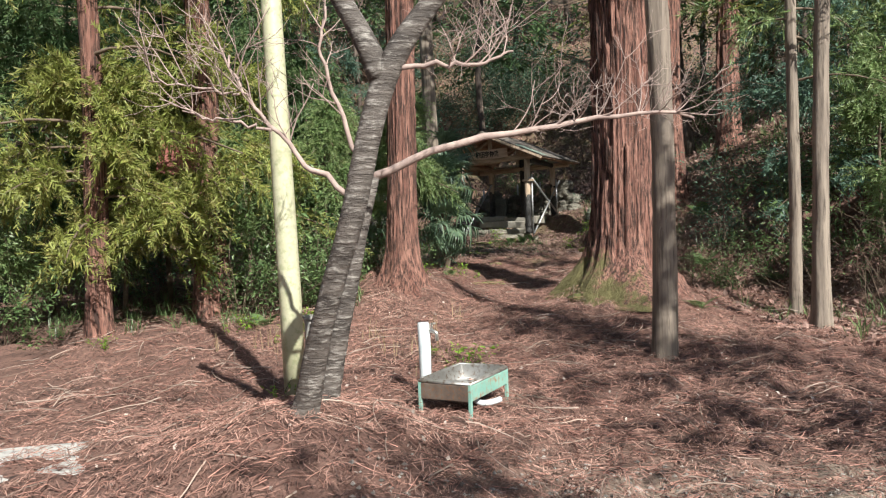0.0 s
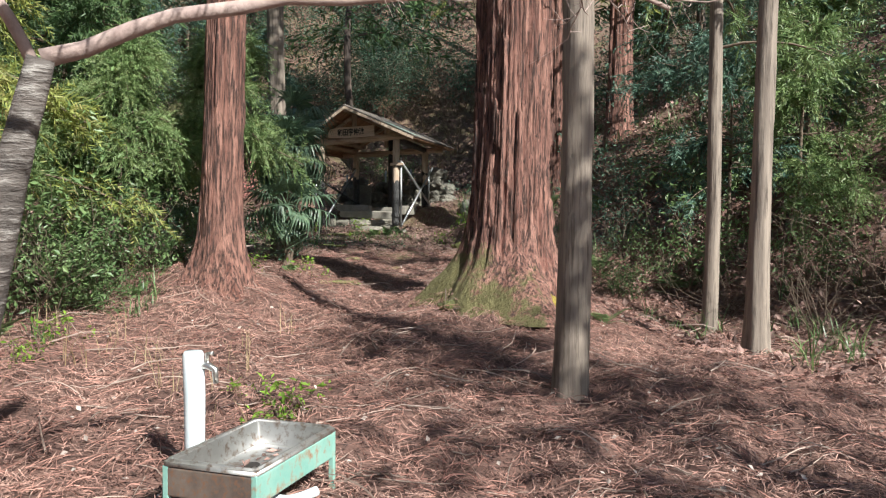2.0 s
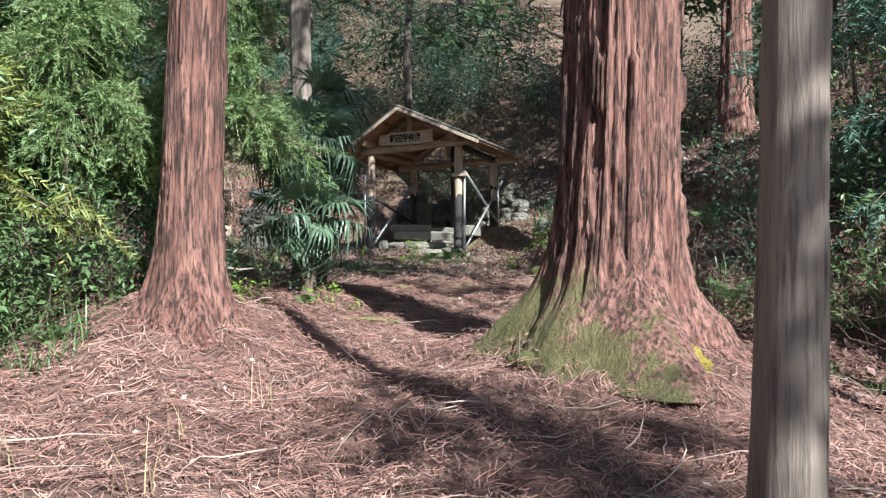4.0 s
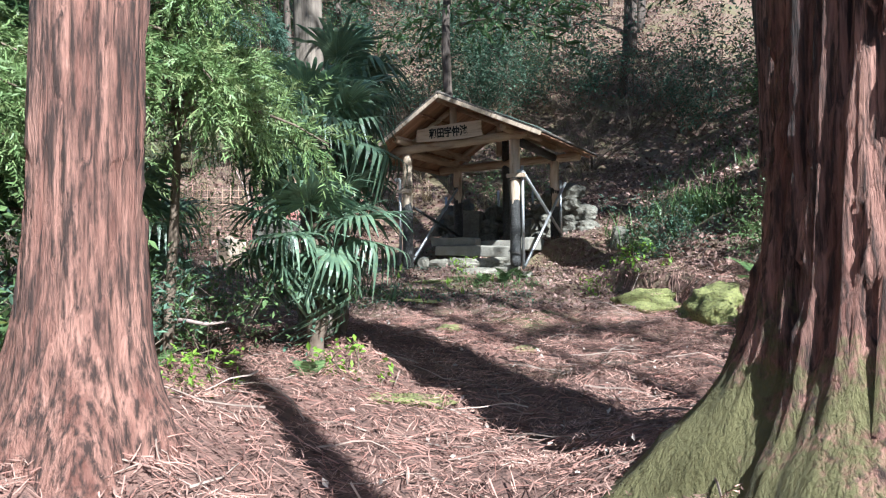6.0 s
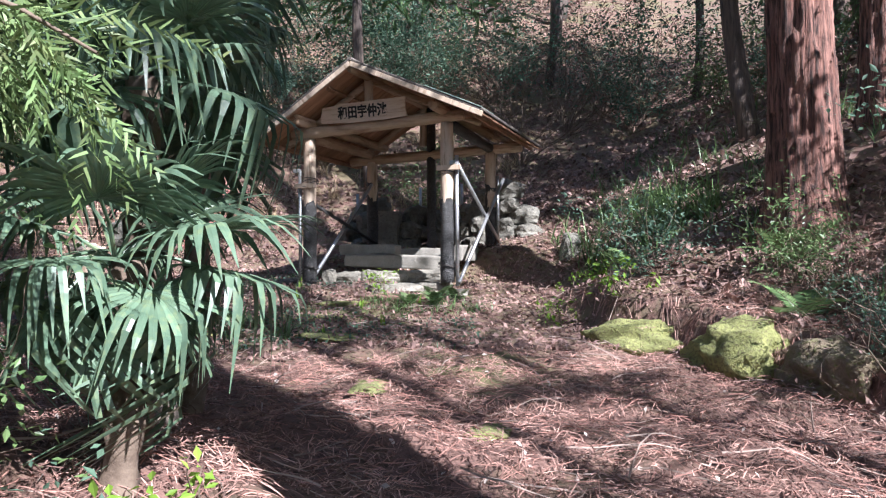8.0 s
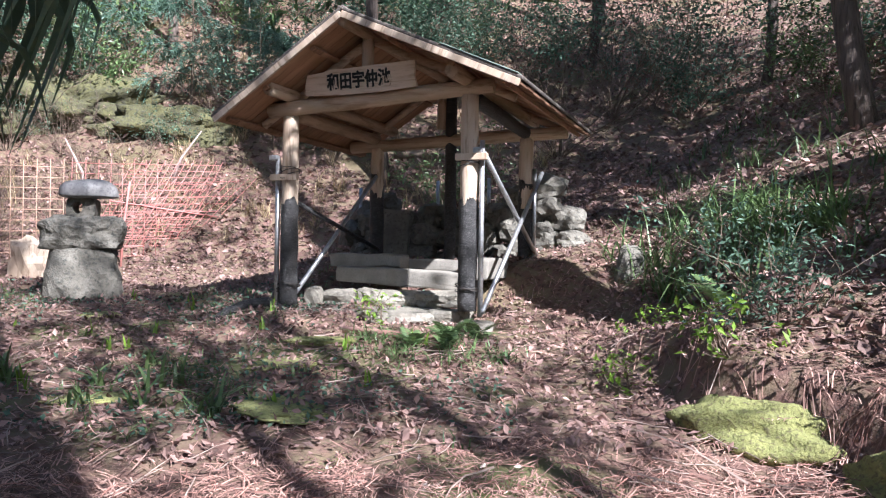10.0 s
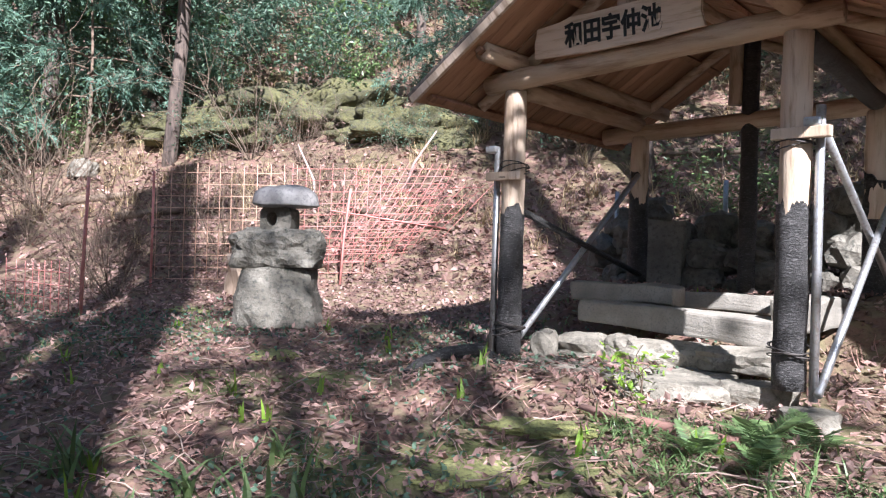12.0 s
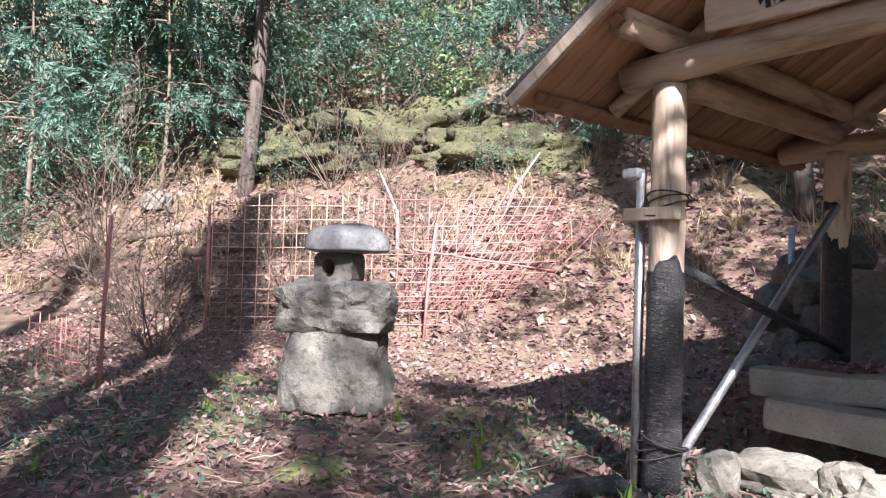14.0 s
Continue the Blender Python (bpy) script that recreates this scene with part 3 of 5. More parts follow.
def log(name, a, b, r, parent, material=None, seed=1, label="", segs=20, taper=0.94):
    a, b = np.array(a, float), np.array(b, float)
    s = np.linspace(0, 1, 14)[:, None]
    side = np.cross(b - a, [0.3, 0.2, 1.0])
    side /= np.linalg.norm(side)
    pts = a + (b - a) * s + side * 0.008 * np.sin(s * 9 + seed)
    rad = r * (1 - (1 - taper) * s[:, 0]) * (1 + 0.025 * np.sin(s[:, 0] * 17 + seed))
    along = np.abs(b - a)
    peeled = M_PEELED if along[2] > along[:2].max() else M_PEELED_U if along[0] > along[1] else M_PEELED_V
    return tube_ob(name, pts, rad, material or peeled, parent, label, segs, 0.03, seed)


def build_shelter():
    t = thing("spring_shelter", SHELTER, "open log shelter with gabled board roof and charred posts", "shelter")
    W, D = 1.89, 1.9
    for i, (u, v, z0, z1, burn) in enumerate(((0, 0, 1.36, 3.27, 2.42), (W, 0, 1.42, 3.36, 2.45), (0, D, 1.8, 3.2, 2.85), (W, D, 1.75, 3.24, 2.75))):
        p = log("post", (u, v, burn - 0.3), (u, v, z1), 0.083, t, seed=i)
        base = log("charred_base", (u, v, z0), (u, v, burn + 0.06), 0.0865, p, M_CHAR, seed=i + 5, label="charred black lower post", taper=0.985, segs=28)
        for vert in base.data.vertices:
            if vert.co.z > burn - 0.02:
                a = math.atan2(vert.co.y - v, vert.co.x - u)
                if (vert.co.xy - Vector((u, v))).length < 0.05:
                    vert.co.z -= 0.3
                else:
                    vert.co.z -= 0.07 + 0.06 * math.sin(a * 2 + i) + 0.02 * math.sin(a * 5 + 2 * i)
    log("middle_post", (0.97, D, 1.8), (0.97, D, 3.95), 0.07, t, M_CHAR, seed=21, label="charred post under the ridge")
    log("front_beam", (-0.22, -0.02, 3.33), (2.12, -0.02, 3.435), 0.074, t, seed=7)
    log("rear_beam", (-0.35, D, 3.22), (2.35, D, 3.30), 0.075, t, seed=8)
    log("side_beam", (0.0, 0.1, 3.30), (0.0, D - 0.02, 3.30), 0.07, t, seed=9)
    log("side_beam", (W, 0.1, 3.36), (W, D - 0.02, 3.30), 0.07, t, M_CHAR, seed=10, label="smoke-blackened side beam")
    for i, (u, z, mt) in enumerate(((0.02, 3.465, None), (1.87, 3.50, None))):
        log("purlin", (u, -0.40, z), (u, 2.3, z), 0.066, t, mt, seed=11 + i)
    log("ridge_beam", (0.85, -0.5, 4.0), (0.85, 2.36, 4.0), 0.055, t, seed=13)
    for v in (0.0, D):
        log("king_post", (0.85, v, 3.4), (0.85, v, 3.96), 0.06, t, seed=14)
        for u1, slope in ((-0.35, 0.64), (2.3, 0.44)):
            log("principal_rafter", (0.85, v + 0.06, 3.97), (u1, v + 0.06, 3.97 - slope * abs(u1 - 0.85)), 0.042, t, seed=15)
    # roof: boards down each slope, outer covering, battens and edge boards
    for sgn, ang, run in ((-1, math.atan(0.64), 1.37), (1, math.atan(0.44), 1.65)):
        length = run / math.cos(ang)
        v, k = -0.5, 0
        me = None
        while v < 2.3:
            wdt = 0.21
            m = Matrix.Translation((0.85, v + wdt / 2, 4.055)) @ Matrix.Rotation(sgn * ang, 4, "Y") @ Matrix.Translation((sgn * length / 2, 0, 0.006 * (k % 2)))
            if me is None:
                ob = part("roof_board", box(length, wdt - 0.006, 0.022, bevel=0.003), M_BOARD, t)
                me = ob.data
            else:
                ob = new("roof_board", me)
                ob.parent = t
            ob.matrix_local = m
            v += wdt
            k += 1
        for f in (0.25, 0.62, 0.93):
            m = Matrix.Translation((0.85, 0.95, 4.02)) @ Matrix.Rotation(sgn * ang, 4, "Y") @ Matrix.Translation((sgn * length * f, 0, -0.012))
            ob = part("batten", box(0.05, 2.8, 0.035, bevel=0.004), M_BOARD, t)
            ob.matrix_local = m
        cover = part("roof_covering", box(length + 0.06, 3.0, 0.03, bevel=0.01), M_ROOF, t, "dark weathered bark roofing")
        cover.matrix_local = Matrix.Translation((0.85, 0.96, 4.10)) @ Matrix.Rotation(sgn * ang, 4, "Y") @ Matrix.Translation((sgn * (length / 2), 0, 0))
        edge = part("barge_board", box(length, 0.03, 0.06, bevel=0.006), M_PEELED, t, "sunlit pale barge board")
        edge.matrix_local = Matrix.Translation((0.85, -0.525, 4.05)) @ Matrix.Rotation(sgn * ang, 4, "Y") @ Matrix.Translation((sgn * length / 2, 0, 0))
    tin = part("tin_sheet", box(0.75, 0.5, 0.008, bevel=0.002), M_GREENTIN, t, "green tin patch on the roof edge")
    tin.matrix_local = Matrix.Translation((0.85, -0.3, 4.125)) @ Matrix.Rotation(math.atan(0.44), 4, "Y") @ Matrix.Translation((1.42, 0, 0))
    # galvanised bracing
    r = 0.024
    for u, v, z0, z1 in ((-0.13, -0.02, 1.4, 2.86), (W + 0.13, -0.02, 1.38, 2.95), (W + 0.1, D, 1.8, 2.9), (-0.09, D + 0.05, 1.9, 2.9)):
        tube_ob("pipe", [(u, v, z0), (u, v, z1)], r, M_PIPE, t)
    for a, b in (((0.02, 0.1, 1.52), (0.02, D, 2.9)), ((0.05, 0.05, 2.42), (0.05, D, 1.95)), ((W + 0.16, -0.05, 1.42), (W + 0.16, D + 0.1, 2.86)), ((W + 0.12, 0.05, 2.85), (W + 0.12, D + 0.2, 1.85))):
        tube_ob("brace_pipe", [a, b], r, M_CHAR if a[2] == 2.42 else M_PIPE, t)
    for i, (u, z) in enumerate(((0, 2.68), (0, 1.56), (W, 2.72), (W, 1.6))):
        lines = []
        for j in range(4):
            th = np.linspace(0, 2 * np.pi, 25)
            rr = 0.105 + 0.012 * np.sin(th * 2 + j)
            lines.append((np.stack([u + rr * np.cos(th), rr * np.sin(th), z + 0.018 * j + 0.03 * np.sin(th + j + i)], 1), 0.004))
        tubes_ob("wire_binding", lines, M_WIRE, t)
    for u, z in ((-0.02, 2.66), (W + 0.05, 2.8)):
        part("wooden_cleat", box(0.3, 0.05, 0.06, (u, -0.08, z), 0.006), M_PEELED, t)
    for u, z in ((-0.13, 2.86), (W + 0.13, 2.86)):
        part("pipe_clamp", box(0.09, 0.07, 0.05, (u - 0.03, -0.04, z), 0.012), M_PIPE, t)
    sign = part("sign_board", sign_shape(), M_SIGN, t, "pale board lettered in black ink")
    sign.matrix_local = pose(0.25, -0.115, 3.415, 6, -1.0, 0) @ Matrix.Scale(0.94, 4)
    cu = bpy.data.curves.new("lettering", "FONT")
    cu.body, cu.size, cu.extrude, cu.offset = "和田宇仲池", 0.175, 0.002, 0.006
    cu.materials.append(M_INK)
    tmp = new("lettering", cu)
    bpy.context.view_layer.update()
    me = bpy.data.meshes.new_from_object(tmp.evaluated_get(bpy.context.evaluated_depsgraph_get()))
    bpy.data.objects.remove(tmp)
    ob = new("lettering", me)
    ob.parent = sign
    xs = [v.co.x for v in me.vertices] or [0, 1]
    ob.matrix_local = Matrix.Translation((0.26, -0.024, 0.07)) @ Matrix.Rotation(radians(90), 4, "X") @ Matrix.Diagonal((0.72 / max(0.1, max(xs) - min(xs)), 1, 1, 1))


def sign_shape():
    """Board 1.25 m long with rough-sawn, tapering outline."""
    bm = bmesh.new()
    prof = [(0, 0.02), (0.4, 0.0), (0.9, 0.0), (1.25, 0.02), (1.22, 0.12), (1.24, 0.27), (0.8, 0.262), (0.45, 0.255), (0.3, 0.262), (0.22, 0.235), (0.03, 0.225), (0.0, 0.12)]
    front = [bm.verts.new((x, -0.018, z)) for x, z in prof]
    back = [bm.verts.new((x, 0.018, z)) for x, z in prof]
    bm.faces.new(front)
    bm.faces.new(back[::-1])
    for i in range(len(prof)):
        j = (i + 1) % len(prof)
        bm.faces.new((front[i], front[j], back[j], back[i]))
    bmesh.ops.bevel(bm, geom=bm.edges[:], offset=0.004, segments=1, affect="EDGES")
    return bm


build_shelter()


# ---- stones in and round the shelter ----
def stone(name, bm, m, label, material=None, group="stones of the spring", category="stone"):
    ob = part(name, bm, material or M_STONE, None, smooth=name in ("mossy_rock", "outcrop"))
    ob.matrix_world = m
    return tagged(ob, label, category, group)


def slab(sx, sy, sz, seed):
    bm = box(sx, sy, sz, (0, 0, sz / 2), 0.02)
    bmesh.ops.subdivide_edges(bm, edges=bm.edges[:], cuts=3, use_grid_fill=True)
    for v in bm.verts:
        v.co += noise.noise_vector(v.co * 6 + Vector((seed, 0, 0))) * 0.016 + noise.noise_vector(v.co * 2.3 + Vector((seed * 3, 1, 0))) * 0.035
    return bm


def at_shelter(u, v, z, rz=0, rx=0, ry=0):
    return SHELTER @ pose(u, v, z, rx, ry, rz)


stone("stone_slab", slab(1.5, 0.3, 0.19, 1), at_shelter(0.86, 0.82, 1.575, -4, 0, 2), "long rough-dressed granite slab fronting the spring", M_GRANITE)
stone("stone_slab", slab(0.8, 0.34, 0.14, 2), at_shelter(0.4, 0.98, 1.765, 7), "shorter granite slab laid on the long one", M_GRANITE)
stone("stone_slab", slab(0.3, 0.95, 0.2, 3), at_shelter(1.68, 1.15, 1.68, 4), "granite slab running back along the spring", M_GRANITE)
stone("stone_slab", slab(1.3, 0.28, 0.14, 4), at_shelter(1.0, 1.5, 1.72, 1), "granite slab at the back of the spring", M_GRANITE)
for i, (u, v, z, a, b, c) in enumerate(((0.28, 0.55, 1.38, 0.42, 0.3, 0.17), (0.6, 0.55, 1.40, 0.2, 0.22, 0.17), (0.95, 0.56, 1.38, 0.6, 0.3, 0.18), (1.45, 0.54, 1.40, 0.5, 0.3, 0.17), (0.17, 0.2, 1.36, 0.17, 0.17, 0.22), (-0.16, 0.12, 1.36, 0.16, 0.18, 0.22))):
    stone("boulder", rock(a, b, c, i + 2, 0.25), at_shelter(u, v, z, i * 23 % 20), "rounded field stone under the slabs", M_PAVE)
for i, (u, v, z, a, b, c) in enumerate(((0.22, -0.02, 1.30, 0.36, 0.26, 0.2), (0.55, -0.05, 1.29, 0.34, 0.26, 0.2), (0.86, -0.06, 1.29, 0.3, 0.26, 0.19), (1.25, -0.12, 1.27, 0.66, 0.34, 0.24), (1.68, 0.02, 1.32, 0.38, 0.26, 0.2), (0.7, 0.24, 1.33, 0.6, 0.3, 0.16), (1.2, 0.25, 1.33, 0.5, 0.3, 0.17), (2.02, -0.2, 1.27, 0.26, 0.24, 0.17))):
    stone("paving_stone", rock(a, b, c, i + 20, 0.2, flat=0.72), at_shelter(u, v + 0.1, z - 0.05, i * 31 % 25), "pale sunlit flat stone edging the spring", M_PAVE)


def build_stone_wall():
    wall = thing("retaining_wall", SHELTER, "dry-laid boulder retaining wall behind the shelter", "wall")
    rng = random.Random(5)
    meshes = []
    for k in range(6):
        ob = part("stone", rock(0.4, 0.32, 0.32, 40 + k, 0.3), M_STONE_DARK, wall)
        meshes.append(ob.data)
        bpy.data.objects.remove(ob)
    for row in range(4):
        u = -0.7 + 0.15 * (row % 2)
        while u < 2.5:
            s = rng.uniform(0.75, 1.2)
            drop = 0.0 if u < 2.6 else 0.12 * (u - 2.6)
            if not (row == 3 and rng.random() < 0.35) and not (u > 2.1 and row >= 2):
                ob = new("stone", meshes[rng.randrange(6)])
                ob.parent = wall
                x, y = (SHELTER @ Vector((u, 2.55, 0))).xy
                z = float(land(x, y)) - 0.12 + row * 0.24 - drop * 0.3
                ob.matrix_local = pose(u, 2.5 + 0.07 * row + rng.uniform(-0.05, 0.05), z, rng.uniform(-12, 12), rng.uniform(-12, 12), rng.uniform(0, 360)) @ Matrix.Diagonal((s, s * 0.95, s * rng.uniform(0.75, 1.1), 1))
            u += 0.34 * s
    ob = part("stone", slab(0.42, 0.16, 0.62, 9), M_STONE, wall)
    ob.matrix_local = pose(0.05, 2.25, 1.85, -8, 3, 8)


build_stone_wall()
stone("upright_stone", rock(0.26, 0.2, 0.55, 60, 0.15), pose(4.0, 20.1, 1.5, 0, 4, 20), "small upright stone half buried in leaf litter", M_STONE_DARK, "")
stone("mossy_rock", rock(1.45, 0.5, 0.52, 61, 0.35, 5, square=0.3), pose(3.64, 16.55, 0.64, 0, 0, -40), "rock thickly covered in bright yellow-green moss", M_MOSS, "rocks of the bank")
stone("mossy_rock", rock(0.75, 0.55, 0.6, 62, 0.45, 4, square=0.2), pose(3.86, 15.7, 0.66, 0, 0, -60), "earthy bank edge with roots and patches of moss", M_MOSS, "rocks of the bank")
stone("mossy_rock", rock(0.6, 0.5, 0.55, 64, 0.5, 4, square=0.2), pose(4.2, 15.0, 0.64, 0, 0, -50), "crumbling earth lump on the edge of the bank", M_EARTH, "rocks of the bank")
for i, (x, y, a, b, c, m, words) in enumerate(((-6.6, 28.3, 3.0, 1.4, 0.95, M_CLIFF, "dark mossy outcrop on the hillside"), (-4.5, 28.8, 3.0, 1.6, 1.05, M_CLIFF, "sunlit outcrop green with moss on the hillside"), (-2.6, 28.3, 2.4, 1.2, 0.75, M_CLIFF, "low mossy outcrop among the shrubs"))):
    stone("outcrop", rock(a, b, c, 90 + i, 0.85, 5, square=0.1), pose(x, y, float(land(x, y)) - 0.35, 32, 0, -8 + 14 * i), words, m, "outcrops")
stone("pale_rock", rock(0.45, 0.4, 0.35, 95, 0.3), pose(-8.3, 26.8, float(land(-8.3, 26.8)) - 0.05), "pale sunlit rock on the leafy slope", M_PAVE, "")


# ---- stone lantern ----
def build_lantern():
    t = thing("stone_lantern", pose(-1.78, 21.5, 1.34, 0, 0, 12), "rustic stone lantern stacked from rough boulders under a smooth cap", "stone lantern")
    def facet(bm, amount, k, seed, taper=0.0, h=1.0):
        off = Vector((seed, 2 * seed, 0))
        for v in bm.verts:
            v.co += noise.noise_vector(v.co * k + off) * amount
            f = 1 - taper * max(0.0, v.co.z / h)
            v.co.x, v.co.y = v.co.x * f, v.co.y * f
        return bm

    part("pedestal", facet(rock(0.72, 0.6, 0.72, 71, 0.12, 4, flat=0.82, square=0.75), 0.03, 5, 3, 0.2, 0.6), M_STONE_DARK, t, "broad grey lichened base stone")
    mid = part("middle_stone", facet(rock(0.74, 0.54, 0.44, 78, 0.2, 4, flat=0.85, square=0.6), 0.045, 6, 9), M_STONE_DARK, t, "rough layered rock slab")
    mid.location = (0.0, 0, 0.56)
    # the fire box is a squared block with an oval hole bored through it
    bm = bmesh.new()
    n = 32
    rims = []
    for y in (-0.13, 0.13):
        for inner in (False, True):
            ring = []
            for i in range(n):
                c, d = math.cos(2 * math.pi * i / n), math.sin(2 * math.pi * i / n)
                k = (abs(c) ** 5 + abs(d) ** 5) ** -0.2
                ring.append(bm.verts.new((-0.03 + 0.052 * c, y, 0.11 + 0.068 * d) if inner else (0.15 * c * k, y * (1 - 0.12 * abs(c)), 0.11 + 0.115 * d * k)))
            rims.append(ring)
    for p, q in ((rims[0], rims[1]), (rims[2], rims[3]), (rims[0], rims[2]), (rims[1], rims[3])):
        for i in range(n):
            bm.faces.new((p[i], p[(i + 1) % n], q[(i + 1) % n], q[i]))
    fire = part("fire_box", bm, M_STONE, t, "squared fire box with an oval hole")
    fire.matrix_local = pose(-0.01, 0, 0.92, 0, 0, -8)
    bm = bmesh.new()
    bmesh.ops.create_uvsphere(bm, u_segments=40, v_segments=20, radius=1)
    for v in bm.verts:
        z = v.co.z
        w = (1 - abs(z) ** 3.2) ** (1 / 3.2) / max(1e-4, math.sqrt(max(1e-8, 1 - z * z)))
        v.co = Vector((v.co.x * 0.30 * w, v.co.y * 0.27 * w, (0.175 * z if z > 0 else 0.04 * z)))
        v.co.x *= 1.0 + (0.10 if v.co.x > 0 else -0.04) - 0.25 * max(0, v.co.z) * (1 if v.co.x < 0 else 0.2)
        v.co += noise.noise_vector(v.co * 4) * 0.018
    cap = part("cap", bm, M_CAP, t, "smooth dark grey mushroom-shaped cap", smooth=True)
    cap.location = (0.02, 0, 1.175)


build_lantern()


# ---- sink and tap ----
def build_sink():
    t = thing("outdoor_sink", pose(0.175, 5.79, 0.03, 0, 0, 62.4), "old stainless steel sink on rusty mint-painted legs", "sink")
    L, B, top = 0.76, 0.48, 0.37
    bm = bmesh.new()
    outer = [(0, 0), (L, 0), (L, B), (0, B)]
    e = 0.035
    inner = [(e, e), (L - e, e), (L - e, B - e), (e, B - e)]
    low = [(e + 0.02, e + 0.02), (L - e - 0.02, e + 0.02), (L - e - 0.02, B - e - 0.02), (e + 0.02, B - e - 0.02)]
    rings = [[bm.verts.new((x, y, z)) for x, y in pts] for pts, z in ((outer, top - 0.03), (outer, top), (inner, top), (low, top - 0.13))]
    for a, b in zip(rings, rings[1:]):
        for i in range(4):
            bm.faces.new((a[i], a[(i + 1) % 4], b[(i + 1) % 4], b[i]))
    bm.faces.new(rings[-1])
    bmesh.ops.bevel(bm, geom=[ed for ed in bm.edges if ed.calc_length() < 2], offset=0.012, segments=3, affect="EDGES")
    part("basin", bm, M_STEEL, t, "stained steel basin", smooth=True)
    part("front_panel", box(0.02, B - 0.04, 0.13, (0.012, B / 2, top - 0.10)), M_APRON, t, "rust-stained dark apron")
    part("side_panel", box(L - 0.04, 0.015, 0.13, (L / 2, 0.010, top - 0.098)), M_MINT, t, "chipped mint side panel")
    part("side_panel", box(L - 0.04, 0.015, 0.13, (L / 2, B - 0.012, top - 0.098)), M_MINT, t)
    for x, y in ((0.015, 0.015), (L - 0.015, 0.015), (0.015, B - 0.015), (L - 0.015, B - 0.015)):
        wx, wy = (t.matrix_basis @ Vector((x, y, 0))).xy
        z0 = float(surface(wx, wy)) - 0.04
        part("leg", box(0.028, 0.028, top - 0.03 - z0, (x, y, (top - 0.03 + z0) / 2), 0.004), M_MINT, t)
    bm = bmesh.new()
    bmesh.ops.create_cone(bm, segments=24, radius1=0.035, radius2=0.04, depth=0.01, cap_ends=True, matrix=Matrix.Translation((L * 0.5, B * 0.55, top - 0.124)))
    part("drain", bm, M_WIRE, t)
    s = np.linspace(0, 1, 16)
    pts = np.stack([L * 0.55 - 0.15 * np.sin(s * 3.1), 0.2 - 0.27 * s, 0.10 + 0.14 * (1 - s) ** 2 + 0.05 * s * s], 1)
    tube_ob("drain_hose", pts, 0.024, M_PVC, t, "pale blue corrugated drain hose")


build_sink()
g = np.random.default_rng(12)
n = 46
pts = np.array([tuple(pose(0.175, 5.79, 0.03, 0, 0, 62.4) @ Vector((g.uniform(0.25, 0.68), g.uniform(0.08, 0.3), 0.247))) for _ in range(n)])
V, F = leaves(g, pts, 0.05, aim=np.zeros((n, 3)), narrow=0.4)
V[:, 2] = np.clip(V[:, 2], 0.276, 0.305)
tagged(np_mesh("leaves_in_sink", V, F, M_DEADLEAF), "wet brown leaves lying in the sink", "litter", kind="stuff")


def build_tap():
    z0 = float(surface(-0.2, 6.6)) - 0.01
    t = thing("standpipe_tap", pose(-0.2, 6.6, z0), "white and pale blue water standpipe with a chrome tap", "tap")
    tube_ob("standpipe", [(0, 0, 0), (0, 0, 0.2), (0.0, 0, 0.45), (-0.005, 0, 0.66), (-0.005, 0, 0.68)], [0.052, 0.052, 0.055, 0.055, 0.045], M_PVC, t, segs=20)
    tube_ob("spout", [(0, 0, 0.6), (0.07, -0.03, 0.61), (0.11, -0.05, 0.59), (0.115, -0.052, 0.52)], [0.018, 0.02, 0.018, 0.014], M_BRASS, t)
    tube_ob("tap_handle", [(0.07, -0.03, 0.62), (0.07, -0.03, 0.67), (0.10, -0.05, 0.675)], [0.01, 0.012, 0.01], M_BRASS, t)


build_tap()

# ---- cream pole with the meter box ----
pole = thing("utility_pole", pose(-1.36, 6.6, 0.1), "cream-painted pole beside the cherry tree", "pole")
tube_ob("shaft", [(0, 0, -0.1), (-0.02, 0, 1.0), (-0.07, 0, 3.0), (-0.22, 0, 9.0)], [0.1, 0.098, 0.09, 0.075], M_POLE, pole, segs=32)
box_thing = thing("meter_box", pose(-1.0, 5.75, 0.62, 0, 0, 15), "grey meter box on a short post", "meter box")
part("case", box(0.19, 0.13, 0.32, (0, 0, 0.17), 0.012), M_BOX, box_thing)
part("lid", box(0.215, 0.16, 0.025, (0, -0.01, 0.34), 0.008), M_BOX, box_thing)
part("door", box(0.15, 0.012, 0.26, (0.01, -0.07, 0.17), 0.004), M_BOX, box_thing)
part("latch", box(0.015, 0.02, 0.06, (-0.05, -0.08, 0.19), 0.004), M_PIPE, box_thing)
tube_ob("post", [(0, 0.03, -0.45), (0, 0.03, 0.05)], 0.035, M_POLE, box_thing)

# ---- concrete slab by the road ----
tagged(part("concrete_slab", box(2.6, 0.75, 0.16, bevel=0.02), M_CONC, None), "pale broken concrete slab at the edge of the litter", "slab", kind="structure").matrix_world = pose(-3.55, 5.05, 0.0, 2, 0, 12)


